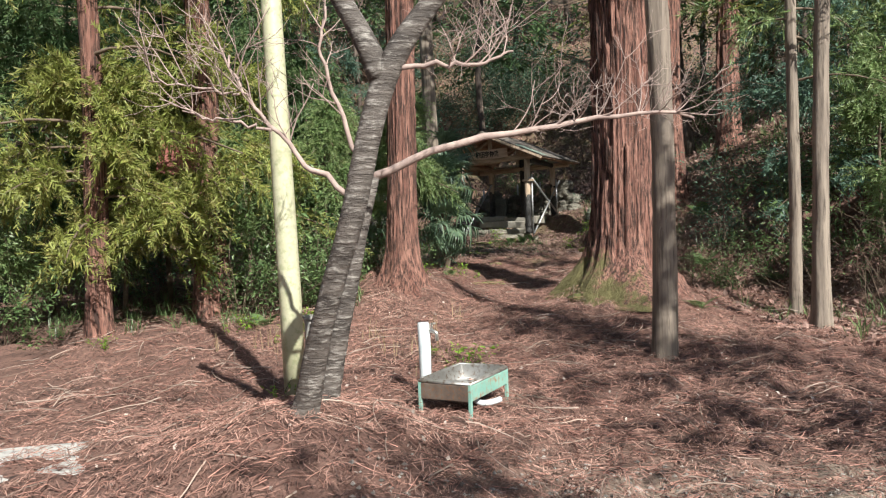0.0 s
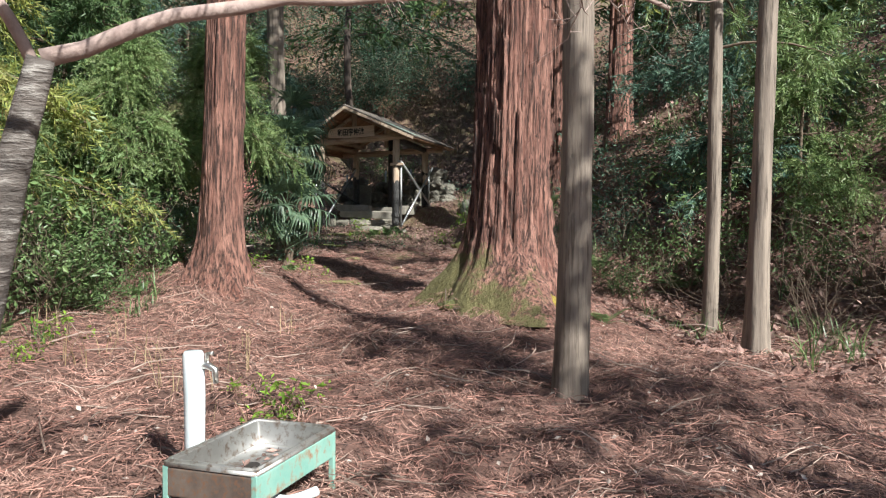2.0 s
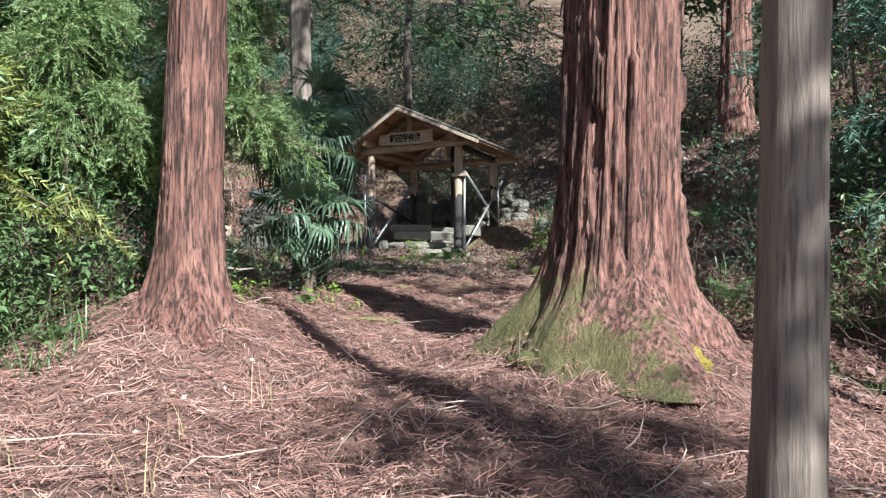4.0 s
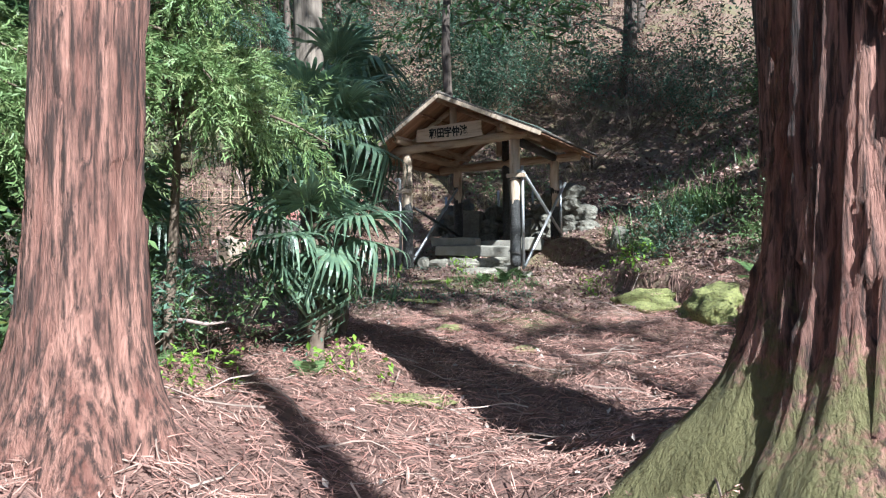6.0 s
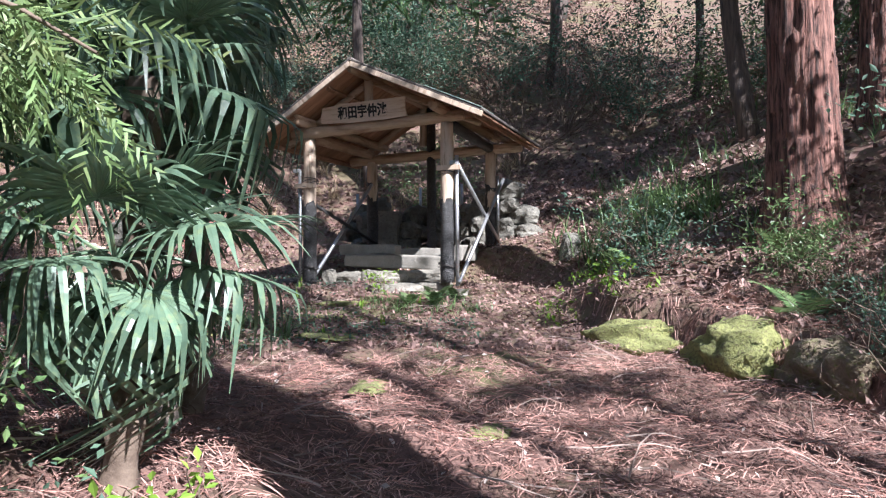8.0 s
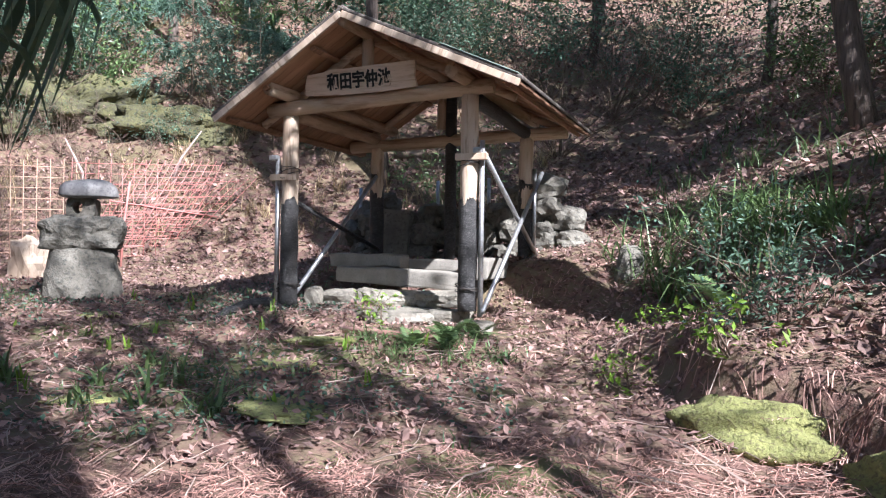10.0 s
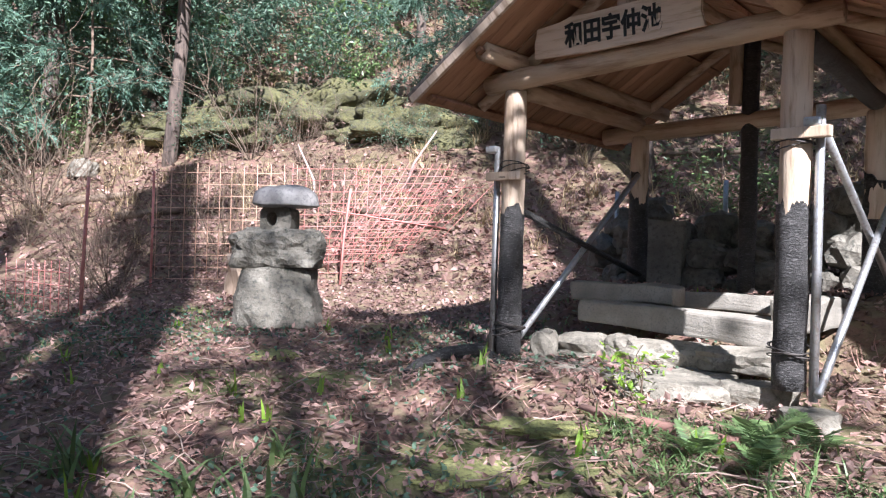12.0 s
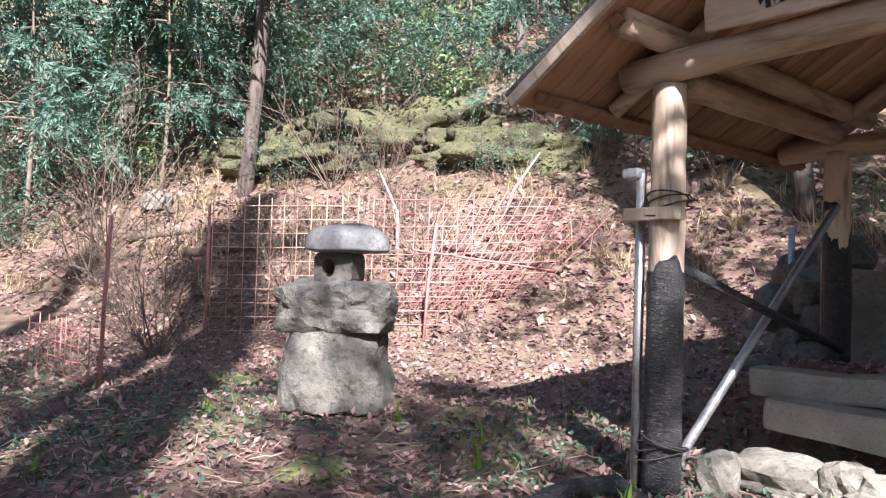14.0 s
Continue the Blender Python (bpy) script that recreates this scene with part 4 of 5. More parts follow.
# ---- bare cherry tree ----
def grow(rng, lines, p, d, length, r, depth):
    """A twig that curves upward and forks."""
    n = 5
    pts = [p]
    for i in range(n):
        d = d + rng.normal(0, 0.13, 3) + np.array([0, 0, 0.05])
        d = d / np.linalg.norm(d)
        pts.append(pts[-1] + d * length / n)
    lines.append((np.array(pts), np.linspace(r, r * 0.45, n + 1)))
    if depth:
        for k in range(rng.integers(2, 5)):
            i = rng.integers(1, n + 1)
            side = np.cross(d, rng.standard_normal(3))
            side /= np.linalg.norm(side) + 1e-9
            grow(rng, lines, pts[i], d * 0.75 + side * 0.75, length * rng.uniform(0.45, 0.75), r * 0.55, depth - 1)


def smooth_line(pts, n):
    P = np.array(pts, float)
    t = np.arange(len(P))
    s = np.linspace(0, len(P) - 1, n)
    out = np.stack([np.interp(s, t, P[:, c]) for c in range(3)], 1)
    for _ in range(3):
        out[1:-1] = (out[:-2] + 2 * out[1:-1] + out[2:]) / 4
    return out


def build_cherry():
    rng = np.random.default_rng(21)
    t = thing("cherry_tree", pose(-1.05, 5.5, 0.3), "leaning bare cherry tree with banded dark bark and pale twigs", "tree")
    off = np.array([-1.05, 5.5, 0.3])
    A = [(-1.0, 4.95, 0.3), (-0.93, 4.9, 0.51), (-0.85, 4.8, 0.85), (-0.69, 4.6, 1.3), (-0.53, 4.45, 1.71), (-0.43, 4.4, 2.14), (-0.31, 4.4, 2.53), (-0.17, 4.4, 2.76), (0.1, 4.4, 3.08), (0.45, 4.4, 3.59)]
    B = [(-0.92, 5.45, 0.2), (-0.86, 5.43, 0.5), (-0.79, 5.4, 0.83), (-0.67, 5.35, 1.28), (-0.58, 5.3, 1.65), (-0.48, 5.27, 1.99)]
    R = [(-0.48, 5.27, 1.99), (-0.2, 5.3, 2.16), (0.37, 5.35, 2.24), (0.74, 5.4, 2.3), (1.13, 5.45, 2.38), (1.55, 5.5, 2.43), (1.9, 5.55, 2.38)]
    U = [(-0.5, 5.27, 1.96), (-0.65, 5.2, 2.28), (-0.74, 5.15, 2.63), (-0.82, 5.1, 2.89), (-0.75, 5.1, 3.15)]
    C = [(-0.57, 4.45, 1.83), (-0.8, 4.5, 2.04), (-1.0, 4.45, 2.23), (-1.15, 4.4, 2.43), (-1.22, 4.4, 2.66)]
    C2 = [(-1.0, 4.45, 2.23), (-1.26, 4.4, 2.28), (-1.47, 4.35, 2.33)]
    T = [(-0.33, 4.4, 2.5), (-0.44, 4.4, 2.77), (-0.59, 4.4, 3.04), (-0.75, 4.4, 3.37)]
    E = [(-0.3, 4.4, 2.56), (-0.01, 4.4, 2.57), (0.29, 4.4, 2.58), (0.46, 4.4, 2.64)]
    D = [(-1.17, 4.4, 2.44), (-1.4, 4.35, 2.49), (-1.67, 4.3, 2.51)]
    sA = smooth_line(A, 40)
    rad = np.interp(np.linspace(0, 1, 40), [0, 0.08, 0.3, 0.7, 1], [0.15, 0.09, 0.07, 0.075, 0.045])
    tube_ob("trunk", sA - off, rad, M_CHERRY, t, segs=28, bumps=0.035, seed=4)
    sB = smooth_line(B, 26)
    tube_ob("second_stem", sB - off, np.linspace(0.085, 0.045, 26), M_CHERRY, t, segs=20, bumps=0.05, seed=5)
    tube_ob("limb", smooth_line(T, 14) - off, np.linspace(0.075, 0.05, 14), M_CHERRY, t, segs=16, bumps=0.04, seed=6)
    for pts, r0, r1, k in ((R, 0.032, 0.010, 26), (U, 0.022, 0.007, 9), (C, 0.020, 0.007, 9), (C2, 0.010, 0.004, 5), (E, 0.018, 0.006, 9), (D, 0.008, 0.004, 5)):
        s = smooth_line(pts, 16) - off
        s[1:] += rng.normal(0, 0.012, s[1:].shape)
        tube_ob("branch", s, np.linspace(r0, r1, 16), M_TWIG, t, "pale silvery branch", segs=8, bumps=0.08)
        lines = []
        for i in range(k):
            f = rng.uniform(0.35, 1.0) if k < 20 else 1 - rng.uniform(0, 1) ** 1.5 * 0.6
            j = min(int(f * 15), 14)
            d = s[j + 1] - s[j]
            d = d / np.linalg.norm(d)
            v = d * 0.6 + np.array([rng.normal(0, 0.5), rng.normal(0, 0.6), rng.uniform(-0.1, 0.9)])
            grow(rng, lines, s[j], v / np.linalg.norm(v), rng.uniform(0.22, 0.5), 0.0055, 2)
        ob = tubes_ob("twig_spray", lines, M_TWIG, t, "fine pale twigs", segs=4)
        tagged(ob, kind="stuff")


build_cherry()


# ---- palms ----
def frond_mesh(seed, droop):
    """A fan leaf: stalk along +x, then pleated blades with drooping tips."""
    rng = np.random.default_rng(seed)
    V, F = tube([(0, 0, 0), (0.2, 0, 0.06), (0.42, 0, 0.05)], [0.012, 0.009, 0.007], 6, cap=False)
    Vs, Fs, m = [V], [F], len(V)
    hub = np.array([0.42, 0, 0.05])
    for a in np.linspace(-2.3, 2.3, 30):
        L = 0.56 * (1 - 0.08 * a * a / 2) * rng.uniform(0.88, 1.08)
        d = np.array([np.cos(a), np.sin(a), 0])
        side = np.array([-np.sin(a), np.cos(a), 0])
        rows = []
        fold = rng.uniform(0.3, 0.75)
        for s in (0, 0.3, 0.55, 0.72, 0.86, 1.0):
            bend = max(0, s - fold)
            c = hub + d * L * (s - bend * 0.75 * droop) + np.array([0, 0, 0.10 * s - 0.28 * droop * s * s - 1.5 * droop * bend * bend]) * L * 1.3
            w = 0.021 * np.interp(s, [0, 0.3, 0.72, 1], [0.25, 1, 0.8, 0.08])
            pleat = np.array([0, 0, 0.010 * (1 - s)])
            rows.append([c - side * w - pleat, c, c + side * w - pleat])
        Vs.append(np.array(rows).reshape(-1, 3))
        q = []
        for i in range(5):
            for j in range(2):
                o = m + i * 3 + j
                q.append((o, o + 1, o + 4, o + 3))
        Fs.append(np.array(q))
        m += 18
    return np.vstack(Vs), np.vstack(Fs)


def build_palm(x, y, h, fronds, size, seed, label, low=-35, high=60):
    rng = random.Random(seed)
    t = thing("windmill_palm", pose(x, y, float(land(x, y))), label, "palm", "windmill palms")
    s = np.linspace(0, 1, 24)
    tube_ob("trunk", np.stack([0.05 * np.sin(s * 2), 0 * s, s * h - 0.1], 1), 0.06 + 0.018 * np.sin(s * 60) ** 2, M_TWIG_DARK, t, "shaggy fibrous palm trunk", segs=14, bumps=0.15, seed=seed)
    meshes = []
    for k in range(3):
        V, F = frond_mesh(seed * 5 + k, (0.45, 0.8, 1.15)[k])
        ob = np_mesh("frond", V, F, M_PALM, t)
        meshes.append(ob.data)
        bpy.data.objects.remove(ob)
    for i in range(fronds):
        up = high + (low - high) * i / (fronds - 1)
        ob = new("frond", meshes[min(2, int(3 * i / fronds))])
        ob.parent = t
        ob.matrix_local = Matrix.Translation((0, 0, h - 0.1)) @ Matrix.Rotation(radians(i * 137.5 + rng.uniform(-15, 15)), 4, "Z") @ Matrix.Rotation(radians(-up), 4, "Y") @ Matrix.Scale(size * rng.uniform(0.85, 1.15), 4)
    return t


build_palm(0.0, 13.85, 1.75, 17, 0.95, 31, "windmill palm with drooping blue-green fan leaves")
build_palm(0.03, 13.5, 1.0, 17, 0.82, 32, "low windmill palm with hanging fan leaves", low=-70, high=45)
build_palm(0.05, 14.9, 2.3, 13, 0.85, 33, "taller windmill palm behind the others")
build_palm(-1.15, 13.2, 0.9, 9, 0.8, 34, "small windmill palm in the undergrowth")


# ---- understorey ----
def scatter(rng, n, x0, x1, y0, y1, keep=None):
    x, y = rng.uniform(x0, x1, n), rng.uniform(y0, y1, n)
    if keep is not None:
        ok = keep(x, y)
        x, y = x[ok], y[ok]
    return x, y


def sapling(seed, h, reach, limbs, per, leaf, label, group, lo=0.25, blade=0.10, width=0.016, m=20):
    rng = np.random.default_rng(seed)
    t = thing("cedar_sapling", pose(0, 0, -50), label, "young tree", group)
    s = np.linspace(0, 1, 8)
    tube_ob("stem", np.stack([0.06 * np.sin(s * 3 + seed), 0.05 * np.sin(s * 4), s * h - 0.1], 1), np.linspace(0.045, 0.012, 8), M_TWIG_DARK, t)
    lines, (V, F) = crown(rng, lo * h, h, reach, limbs, per, blade=blade, width=width, m=m, droop=0.6, top=0.3)
    tagged(tubes_ob("branching", lines, M_TWIG_DARK, t), kind="stuff")
    tagged(np_mesh("foliage", V, F, leaf, t), kind="stuff")
    return t


M_NEEDLE_B = mat("blue_green_needles", (0.075, 0.15, 0.115), (0.125, 0.21, 0.15), (0.16, 0.23, 0.15), scale=1.2, island=0.4, leaf=0.3, bump=0, rough=0.5)
SAPS = [sapling(41, 3.6, 1.1, 34, 24, M_NEEDLE_G, "young cedar with feathery bright green sprays", "young cedars"),
        sapling(42, 4.6, 1.4, 40, 24, M_NEEDLE_D, "young cedar with deep green drooping sprays", "young cedars"),
        sapling(43, 3.6, 1.15, 44, 34, M_NEEDLE_G, "young cedar with dense feathery fresh green sprays", "young cedars", 0.5, 0.07, 0.010, 34),
        sapling(44, 4.2, 1.9, 26, 20, M_NEEDLE_B, "spreading evergreen with layered blue-green sprays", "hillside evergreens", 0.3, 0.12, 0.022, 18)]


def put(protos, places):
    """First use moves the prototype itself; later ones are copies."""
    used = set()
    for k, x, y, s, rz in places:
        ob = protos[k]
        m = pose(x, y, float(land(x, y)) - 0.03, 0, 0, rz) @ Matrix.Scale(s, 4)
        if k in used:
            copy_thing(ob, m)
        else:
            used.add(k)
            first = (ob, m)
            LATER.append(first)


LATER = []
put(SAPS, [(2, -0.72, 12.75, 0.85, 10), (2, -1.85, 12.1, 0.85, 130), (2, -2.9, 11.0, 0.75, 250), (1, -2.3, 12.9, 0.9, 40), (1, -3.2, 13.6, 1.1, 300), (1, -4.6, 12.6, 1.1, 60), (0, -4.9, 11.3, 0.9, 220), (1, -6.2, 11.8, 1.2, 0), (0, -6.4, 10.1, 0.95, 80),
           (1, -5.6, 14.8, 1.3, 90), (1, -3.6, 15.8, 1.25, 30), (1, -7.6, 13.6, 1.3, 10), (0, -8.2, 10.6, 1.1, 10), (0, 6.9, 11.6, 0.9, 0), (0, 7.9, 13.0, 1.1, 90), (0, 7.2, 9.6, 0.8, 30), (0, 8.8, 11.0, 1.1, 190), (1, 8.6, 19.0, 1.0, 77),
           (3, -8.6, 27.2, 1.0, 0), (3, -7.6, 28.6, 0.9, 70), (3, -5.6, 30.0, 0.95, 140), (3, -4.0, 30.6, 0.8, 200), (3, -2.2, 28.6, 0.7, 30), (3, -1.2, 29.6, 0.8, 260), (3, -10.4, 26.0, 1.1, 310), (3, -0.4, 27.6, 0.55, 100), (3, 6.4, 12.6, 0.8, 20), (3, 7.4, 15.2, 0.9, 120)])


def shrub(seed, h, spread, n, size, leaf, label, group, stems=9, narrow=0.42):
    rng = np.random.default_rng(seed)
    t = thing("shrub", pose(0, 0, -50), label, "shrub", group)
    lines, tips = [], []
    for i in range(stems):
        d = rng.normal(0, 1, 3) * np.array([spread, spread, 0.3]) + np.array([0, 0, 1.0])
        grow(rng, lines, np.array([0, 0, -0.05]), d / np.linalg.norm(d), h * rng.uniform(0.6, 1.1), 0.011, 2)
    stout = lines if n < 100 else [ln for ln in lines if ln[1][0] > 0.005]
    tagged(tubes_ob("branching", stout, M_TWIG_DARK, t, segs=3), kind="stuff")
    ends = np.vstack([pts[2:] for pts, _ in lines])
    P = ends[rng.integers(0, len(ends), n)] + rng.normal(0, 0.06 * h, (n, 3))
    P[:, 2] = np.abs(P[:, 2])
    V, F = leaves(rng, P, size, narrow=narrow)
    tagged(np_mesh("foliage", V, F, leaf, t), kind="stuff")
    return t


SHRUBS = [shrub(51, 1.5, 0.5, 1500, 0.10, M_LEAF, "broad-leaved evergreen shrub with glossy green leaves", "hillside shrubs"),
          shrub(52, 1.3, 0.7, 1300, 0.085, M_LEAF_B, "loose blue-green shrub on the leafy bank", "hillside shrubs"),
          shrub(53, 1.6, 0.5, 60, 0.07, M_DEADLEAF, "leafless tangle of dry brown stems", "dry brush", stems=14),
          shrub(54, 0.4, 1.0, 130, 0.075, M_LEAF_Y, "small fresh green seedling in the litter", "low plants", stems=5),
          shrub(55, 2.4, 0.45, 2200, 0.10, M_LEAF_B, "tall airy evergreen bush on the slope", "hillside shrubs", stems=7)]
rs = random.Random(8)
places = [(0, -2.3, 11.6, 1.0, 0), (0, -2.9, 11.8, 1.3, 50), (0, -1.5, 12.0, 0.6, 100), (0, -1.9, 10.6, 0.3, 10), (0, -5.6, 9.4, 0.7, 10), (2, -2.4, 10.6, 0.6, 0),
          (0, -0.55, 13.0, 0.5, 200), (1, -0.95, 12.4, 0.6, 0), (0, 5.6, 12.2, 0.8, 0), (0, 6.3, 13.5, 1.1, 70), (1, 5.2, 13.6, 0.7, 0), (1, 6.0, 15.0, 0.9, 0), 
          (4, 5.8, 19.5, 0.8, 0), (1, 3.95, 17.3, 0.6, 0), (0, 4.5, 16.0, 0.45, 0), (3, 3.5, 17.0, 0.9, 0), (3, 3.1, 17.6, 0.7, 50), (2, 4.2, 12.6, 0.6, 0), (3, 3.4, 12.2, 0.9, 0), (2, 3.9, 13.6, 0.6, 40)]
for k, x, y, s in ((3, 0.35, 7.6, 0.8), (3, -0.05, 7.9, 0.55), (3, -1.75, 9.6, 0.7), (3, -1.9, 8.8, 0.6), (3, 0.35, 13.1, 0.8), (3, -0.3, 12.2, 0.7), (3, -0.5, 11.9, 0.5), (3, 1.5, 19.55, 0.75), (3, -2.6, 9.3, 0.6), (3, -4.0, 8.6, 0.5), (3, -1.3, 6.3, 0.7), (3, 3.6, 18.6, 0.7), (3, 0.15, 7.3, 0.5), (3, 2.9, 12.6, 0.8)):
    places.append((k, x, y, s, rs.uniform(0, 360)))
for i in range(46):
    x, y = rs.uniform(-13, 5), rs.uniform(24.6, 36)
    places.append((rs.choice((1, 1, 4, 2, 0, 4)), x, y, rs.uniform(0.7, 1.35), rs.uniform(0, 360)))
for i in range(26):
    x, y = rs.uniform(5.6, 13), rs.uniform(8, 25)
    places.append((rs.choice((0, 1, 4, 2, 0)), x, y, rs.uniform(0.6, 1.2), rs.uniform(0, 360)))
for i in range(26):
    x, y = rs.uniform(-12, -5), rs.uniform(12, 24)
    places.append((rs.choice((0, 1, 4, 2)), x, y, rs.uniform(0.6, 1.2), rs.uniform(0, 360)))
for i in range(18):
    places.append((rs.choice((1, 4, 0)), rs.uniform(-16, -7), rs.uniform(25, 35), rs.uniform(0.8, 1.4), rs.uniform(0, 360)))
for x, y in ((-4.4, 22.6), (-5.2, 23.2), (-3.4, 24.9), (-2.6, 25.2), (-4.2, 24.6), (-5.8, 24.2)):
    places.append((2, x, y, rs.uniform(0.6, 0.9), rs.uniform(0, 360)))
places += [(1, -6.0, 27.4, 0.7, 0), (1, -4.9, 27.8, 0.6, 90), (2, -4.2, 27.2, 0.6, 10), (2, -3.4, 26.4, 0.6, 80), (1, -2.4, 27.4, 0.6, 200), (0, -2.15, 10.5, 0.7, 30), (0, -2.8, 10.3, 0.75, 150), (0, -1.75, 10.9, 0.6, 250), (2, 6.0, 10.0, 0.6, 20), (2, 6.7, 9.3, 0.7, 130), (2, 5.7, 11.4, 0.5, 220), (0, 6.5, 11.0, 0.7, 0), (0, 4.5, 12.2, 0.5, 90), (2, 4.6, 15.5, 0.35, 0), (1, 4.3, 14.7, 0.35, 40)]
# the leafy slopes either side of the shelter are nearly bare
places += [(rs.choice((1, 4, 4, 2)), rs.uniform(0, 9), rs.uniform(26.2, 32), rs.uniform(0.8, 1.3), rs.uniform(0, 360)) for i in range(20)]
places = [p for p in places if p[0] in (2, 3) or not (-10 < p[1] < -3.2 and 18 < p[2] < 26.5 or 4.0 < p[1] < 7.5 and 17.5 < p[2] < 26 or -4.5 < p[1] < 0.5 and 24.0 < p[2] < 25.8)]
put(SHRUBS, places)


def bare_tree(seed, h, r, label):
    rng = np.random.default_rng(seed)
    t = thing("hillside_tree", pose(0, 0, -50), label, "tree", "hillside trees")
    s = np.linspace(0, 1, 12)
    tube_ob("trunk", np.stack([0.45 * np.sin(s * 3.4 + seed) + 0.12 * np.sin(s * 11), 0.3 * np.sin(s * 4), s * h - 0.4], 1), np.linspace(r, r * 0.4, 12), M_DARKBARK, t, segs=14, bumps=0.08, seed=seed)
    lines, fo = crown(rng, 0.34 * h, h, 2.6, 16, 5, blade=0.28, width=0.05, m=8, droop=0.4)
    V, F = join([fo, clumps(rng, 60, 0.36 * h, h, 2.9, 26, 0.36)])
    tagged(tubes_ob("branching", lines, M_TWIG_DARK, t), kind="stuff")
    tagged(np_mesh("crown", V, F, M_NEEDLE_D, t), kind="stuff")
    return t


TREES = [bare_tree(61, 10, 0.13, "dark-trunked evergreen tree on the shaded hillside"), bare_tree(62, 12, 0.17, "tall dark evergreen on the shaded hillside")]
spots = []
for x, y in ((1.6, 27.2), (-7.2, 26.5), (-10.0, 27), (-12, 25), (-3.2, 32), (7.4, 30.5), (-10.5, 31), (-9, 35), (-5, 36), (-1, 36), (4, 36), (8, 34), (-13, 39), (-10, 41), (-7, 39), (-4, 41), (-2, 39), (1.5, 40), (4.5, 41), (7, 39), (10, 38), (-2, 34), (-6.5, 34), (-12, 35), (0, 44), (-5, 45), (5, 45), (10, 43),
             (8.2, 17.8), (9.0, 20.5), (11.5, 17.8), (12.5, 21.5), (14.6, 9.0), (10.8, 24.5), (9.6, 27), (11.8, 27), (13.2, 24.6), (10.2, 22.2), (7.0, 21.0),
             (-8.2, 16.0), (-10.5, 14.0), (-9.5, 8.6), (-11.5, 10.8), (-12.5, 17.5), (-7.8, 8.0), (-14, 27), (-13.6, 30), (-11.6, 29.2), (-15, 33), (-8.5, 29), (-12.8, 33)):
    spots.append((rs.randrange(2), x + rs.uniform(-0.4, 0.4), y + rs.uniform(-0.4, 0.4), rs.uniform(0.85, 1.25), rs.uniform(0, 360)))
# unseen trees across the road, behind the walker, added to shade the ground
for x, y in ((10.6, -11.5), (-2.5, -7), (-6, -6), (-10, -5), (21, -6), (-13, 1), (-12, 5)):
    spots.append((rs.randrange(2), x, y, rs.uniform(1.0, 1.3), rs.uniform(0, 360)))
# two more out of view, placed so their crowns dapple the foreground
spots += [(0, 6.2, 0.6, 0.9, 70), (0, 5.2, -5.8, 0.95, 200)]
put(TREES, spots)
for ob, m in LATER:
    ob.matrix_world = m


# ---- ferns ----
def fern_frond(seed):
    """A tapering frond along +x with paired leaflets, arching down at the tip."""
    rng = np.random.default_rng(seed)
    s = np.linspace(0, 1, 9)
    pts = np.stack([s * 0.5, 0 * s, 0.16 * s - 0.26 * s ** 2], 1)
    V, F = tube(pts, np.linspace(0.004, 0.0015, 9), 4, cap=False)
    Vs, Fs, m = [V], [F], len(V)
    for k in np.linspace(0.16, 0.98, 19):
        c = np.array([np.interp(k, s, pts[:, i]) for i in range(3)])
        for sgn in (-1, 1):
            L = 0.15 * np.sin(np.pi * (0.12 + 0.86 * k)) + 0.012
            d = np.array([0.45, sgn, -0.12 + rng.normal(0, 0.06)])
            d /= np.linalg.norm(d)
            w = np.array([0.011, 0, 0])
            tip = c + d * L
            mid = c + d * L * 0.55
            Vs.append(np.array([c - w * 0.5, c + w * 0.5, mid + w, tip, mid - w]))
            Fs.append(np.array([[m, m + 1, m + 2, m + 4], [m + 4, m + 2, m + 3, m + 3]]))
            m += 5
    return np.vstack(Vs), np.vstack(Fs)


def build_fern(x, y, size, n, seed):
    g = random.Random(seed)
    t = thing("fern", pose(x, y, float(surface(x, y))), "fresh green fern growing from the litter", "fern", "ferns")
    for i in range(n):
        ob = new("frond", FROND)
        ob.parent = t
        ob.matrix_local = Matrix.Rotation(radians(i * 360 / n + g.uniform(-20, 20)), 4, "Z") @ Matrix.Rotation(radians(-g.uniform(20, 55)), 4, "Y") @ Matrix.Scale(size * g.uniform(0.8, 1.2), 4)


V, F = fern_frond(3)
first = np_mesh("frond", V, split_faces(F), M_LEAF)
FROND = first.data
bpy.data.objects.remove(first)
for i, (x, y, size, n) in enumerate(((4.75, 16.35, 1.0, 6), (4.3, 15.6, 0.9, 7), (2.0, 18.75, 0.5, 9), (1.7, 18.65, 0.42, 8), (2.25, 18.9, 0.45, 8), (1.95, 18.5, 0.4, 8), (4.6, 13.2, 0.9, 7), (-0.75, 12.3, 0.6, 6), (3.5, 11.9, 0.8, 6), (5.6, 12.4, 1.0, 7), (-1.5, 11.0, 0.5, 6), (0.1, 12.9, 0.4, 5), (3.9, 17.9, 0.7, 6), (3.4, 9.9, 0.6, 6), (-2.4, 9.7, 0.7, 6), (5.4, 15.4, 0.9, 7))):
    build_fern(x, y, size, n, i)


# ---- herbs, sedge and fern tufts ----
def tuft_field(name, rng, x, y, per, length, width, material, label, lean=0.7, jitter=0.05):
    P = np.stack([x, y, surface(x, y)], 1)
    P = np.repeat(P, per, 0) + rng.normal(0, jitter, (len(x) * per, 3)) * np.array([1, 1, 0])
    P[:, 2] = surface(P[:, 0], P[:, 1]) - 0.01
    V, F = blades(rng, P, length, width, lean)
    tagged(np_mesh(name, V, F, material), label, "grass", kind="stuff")


rng = np.random.default_rng(77)


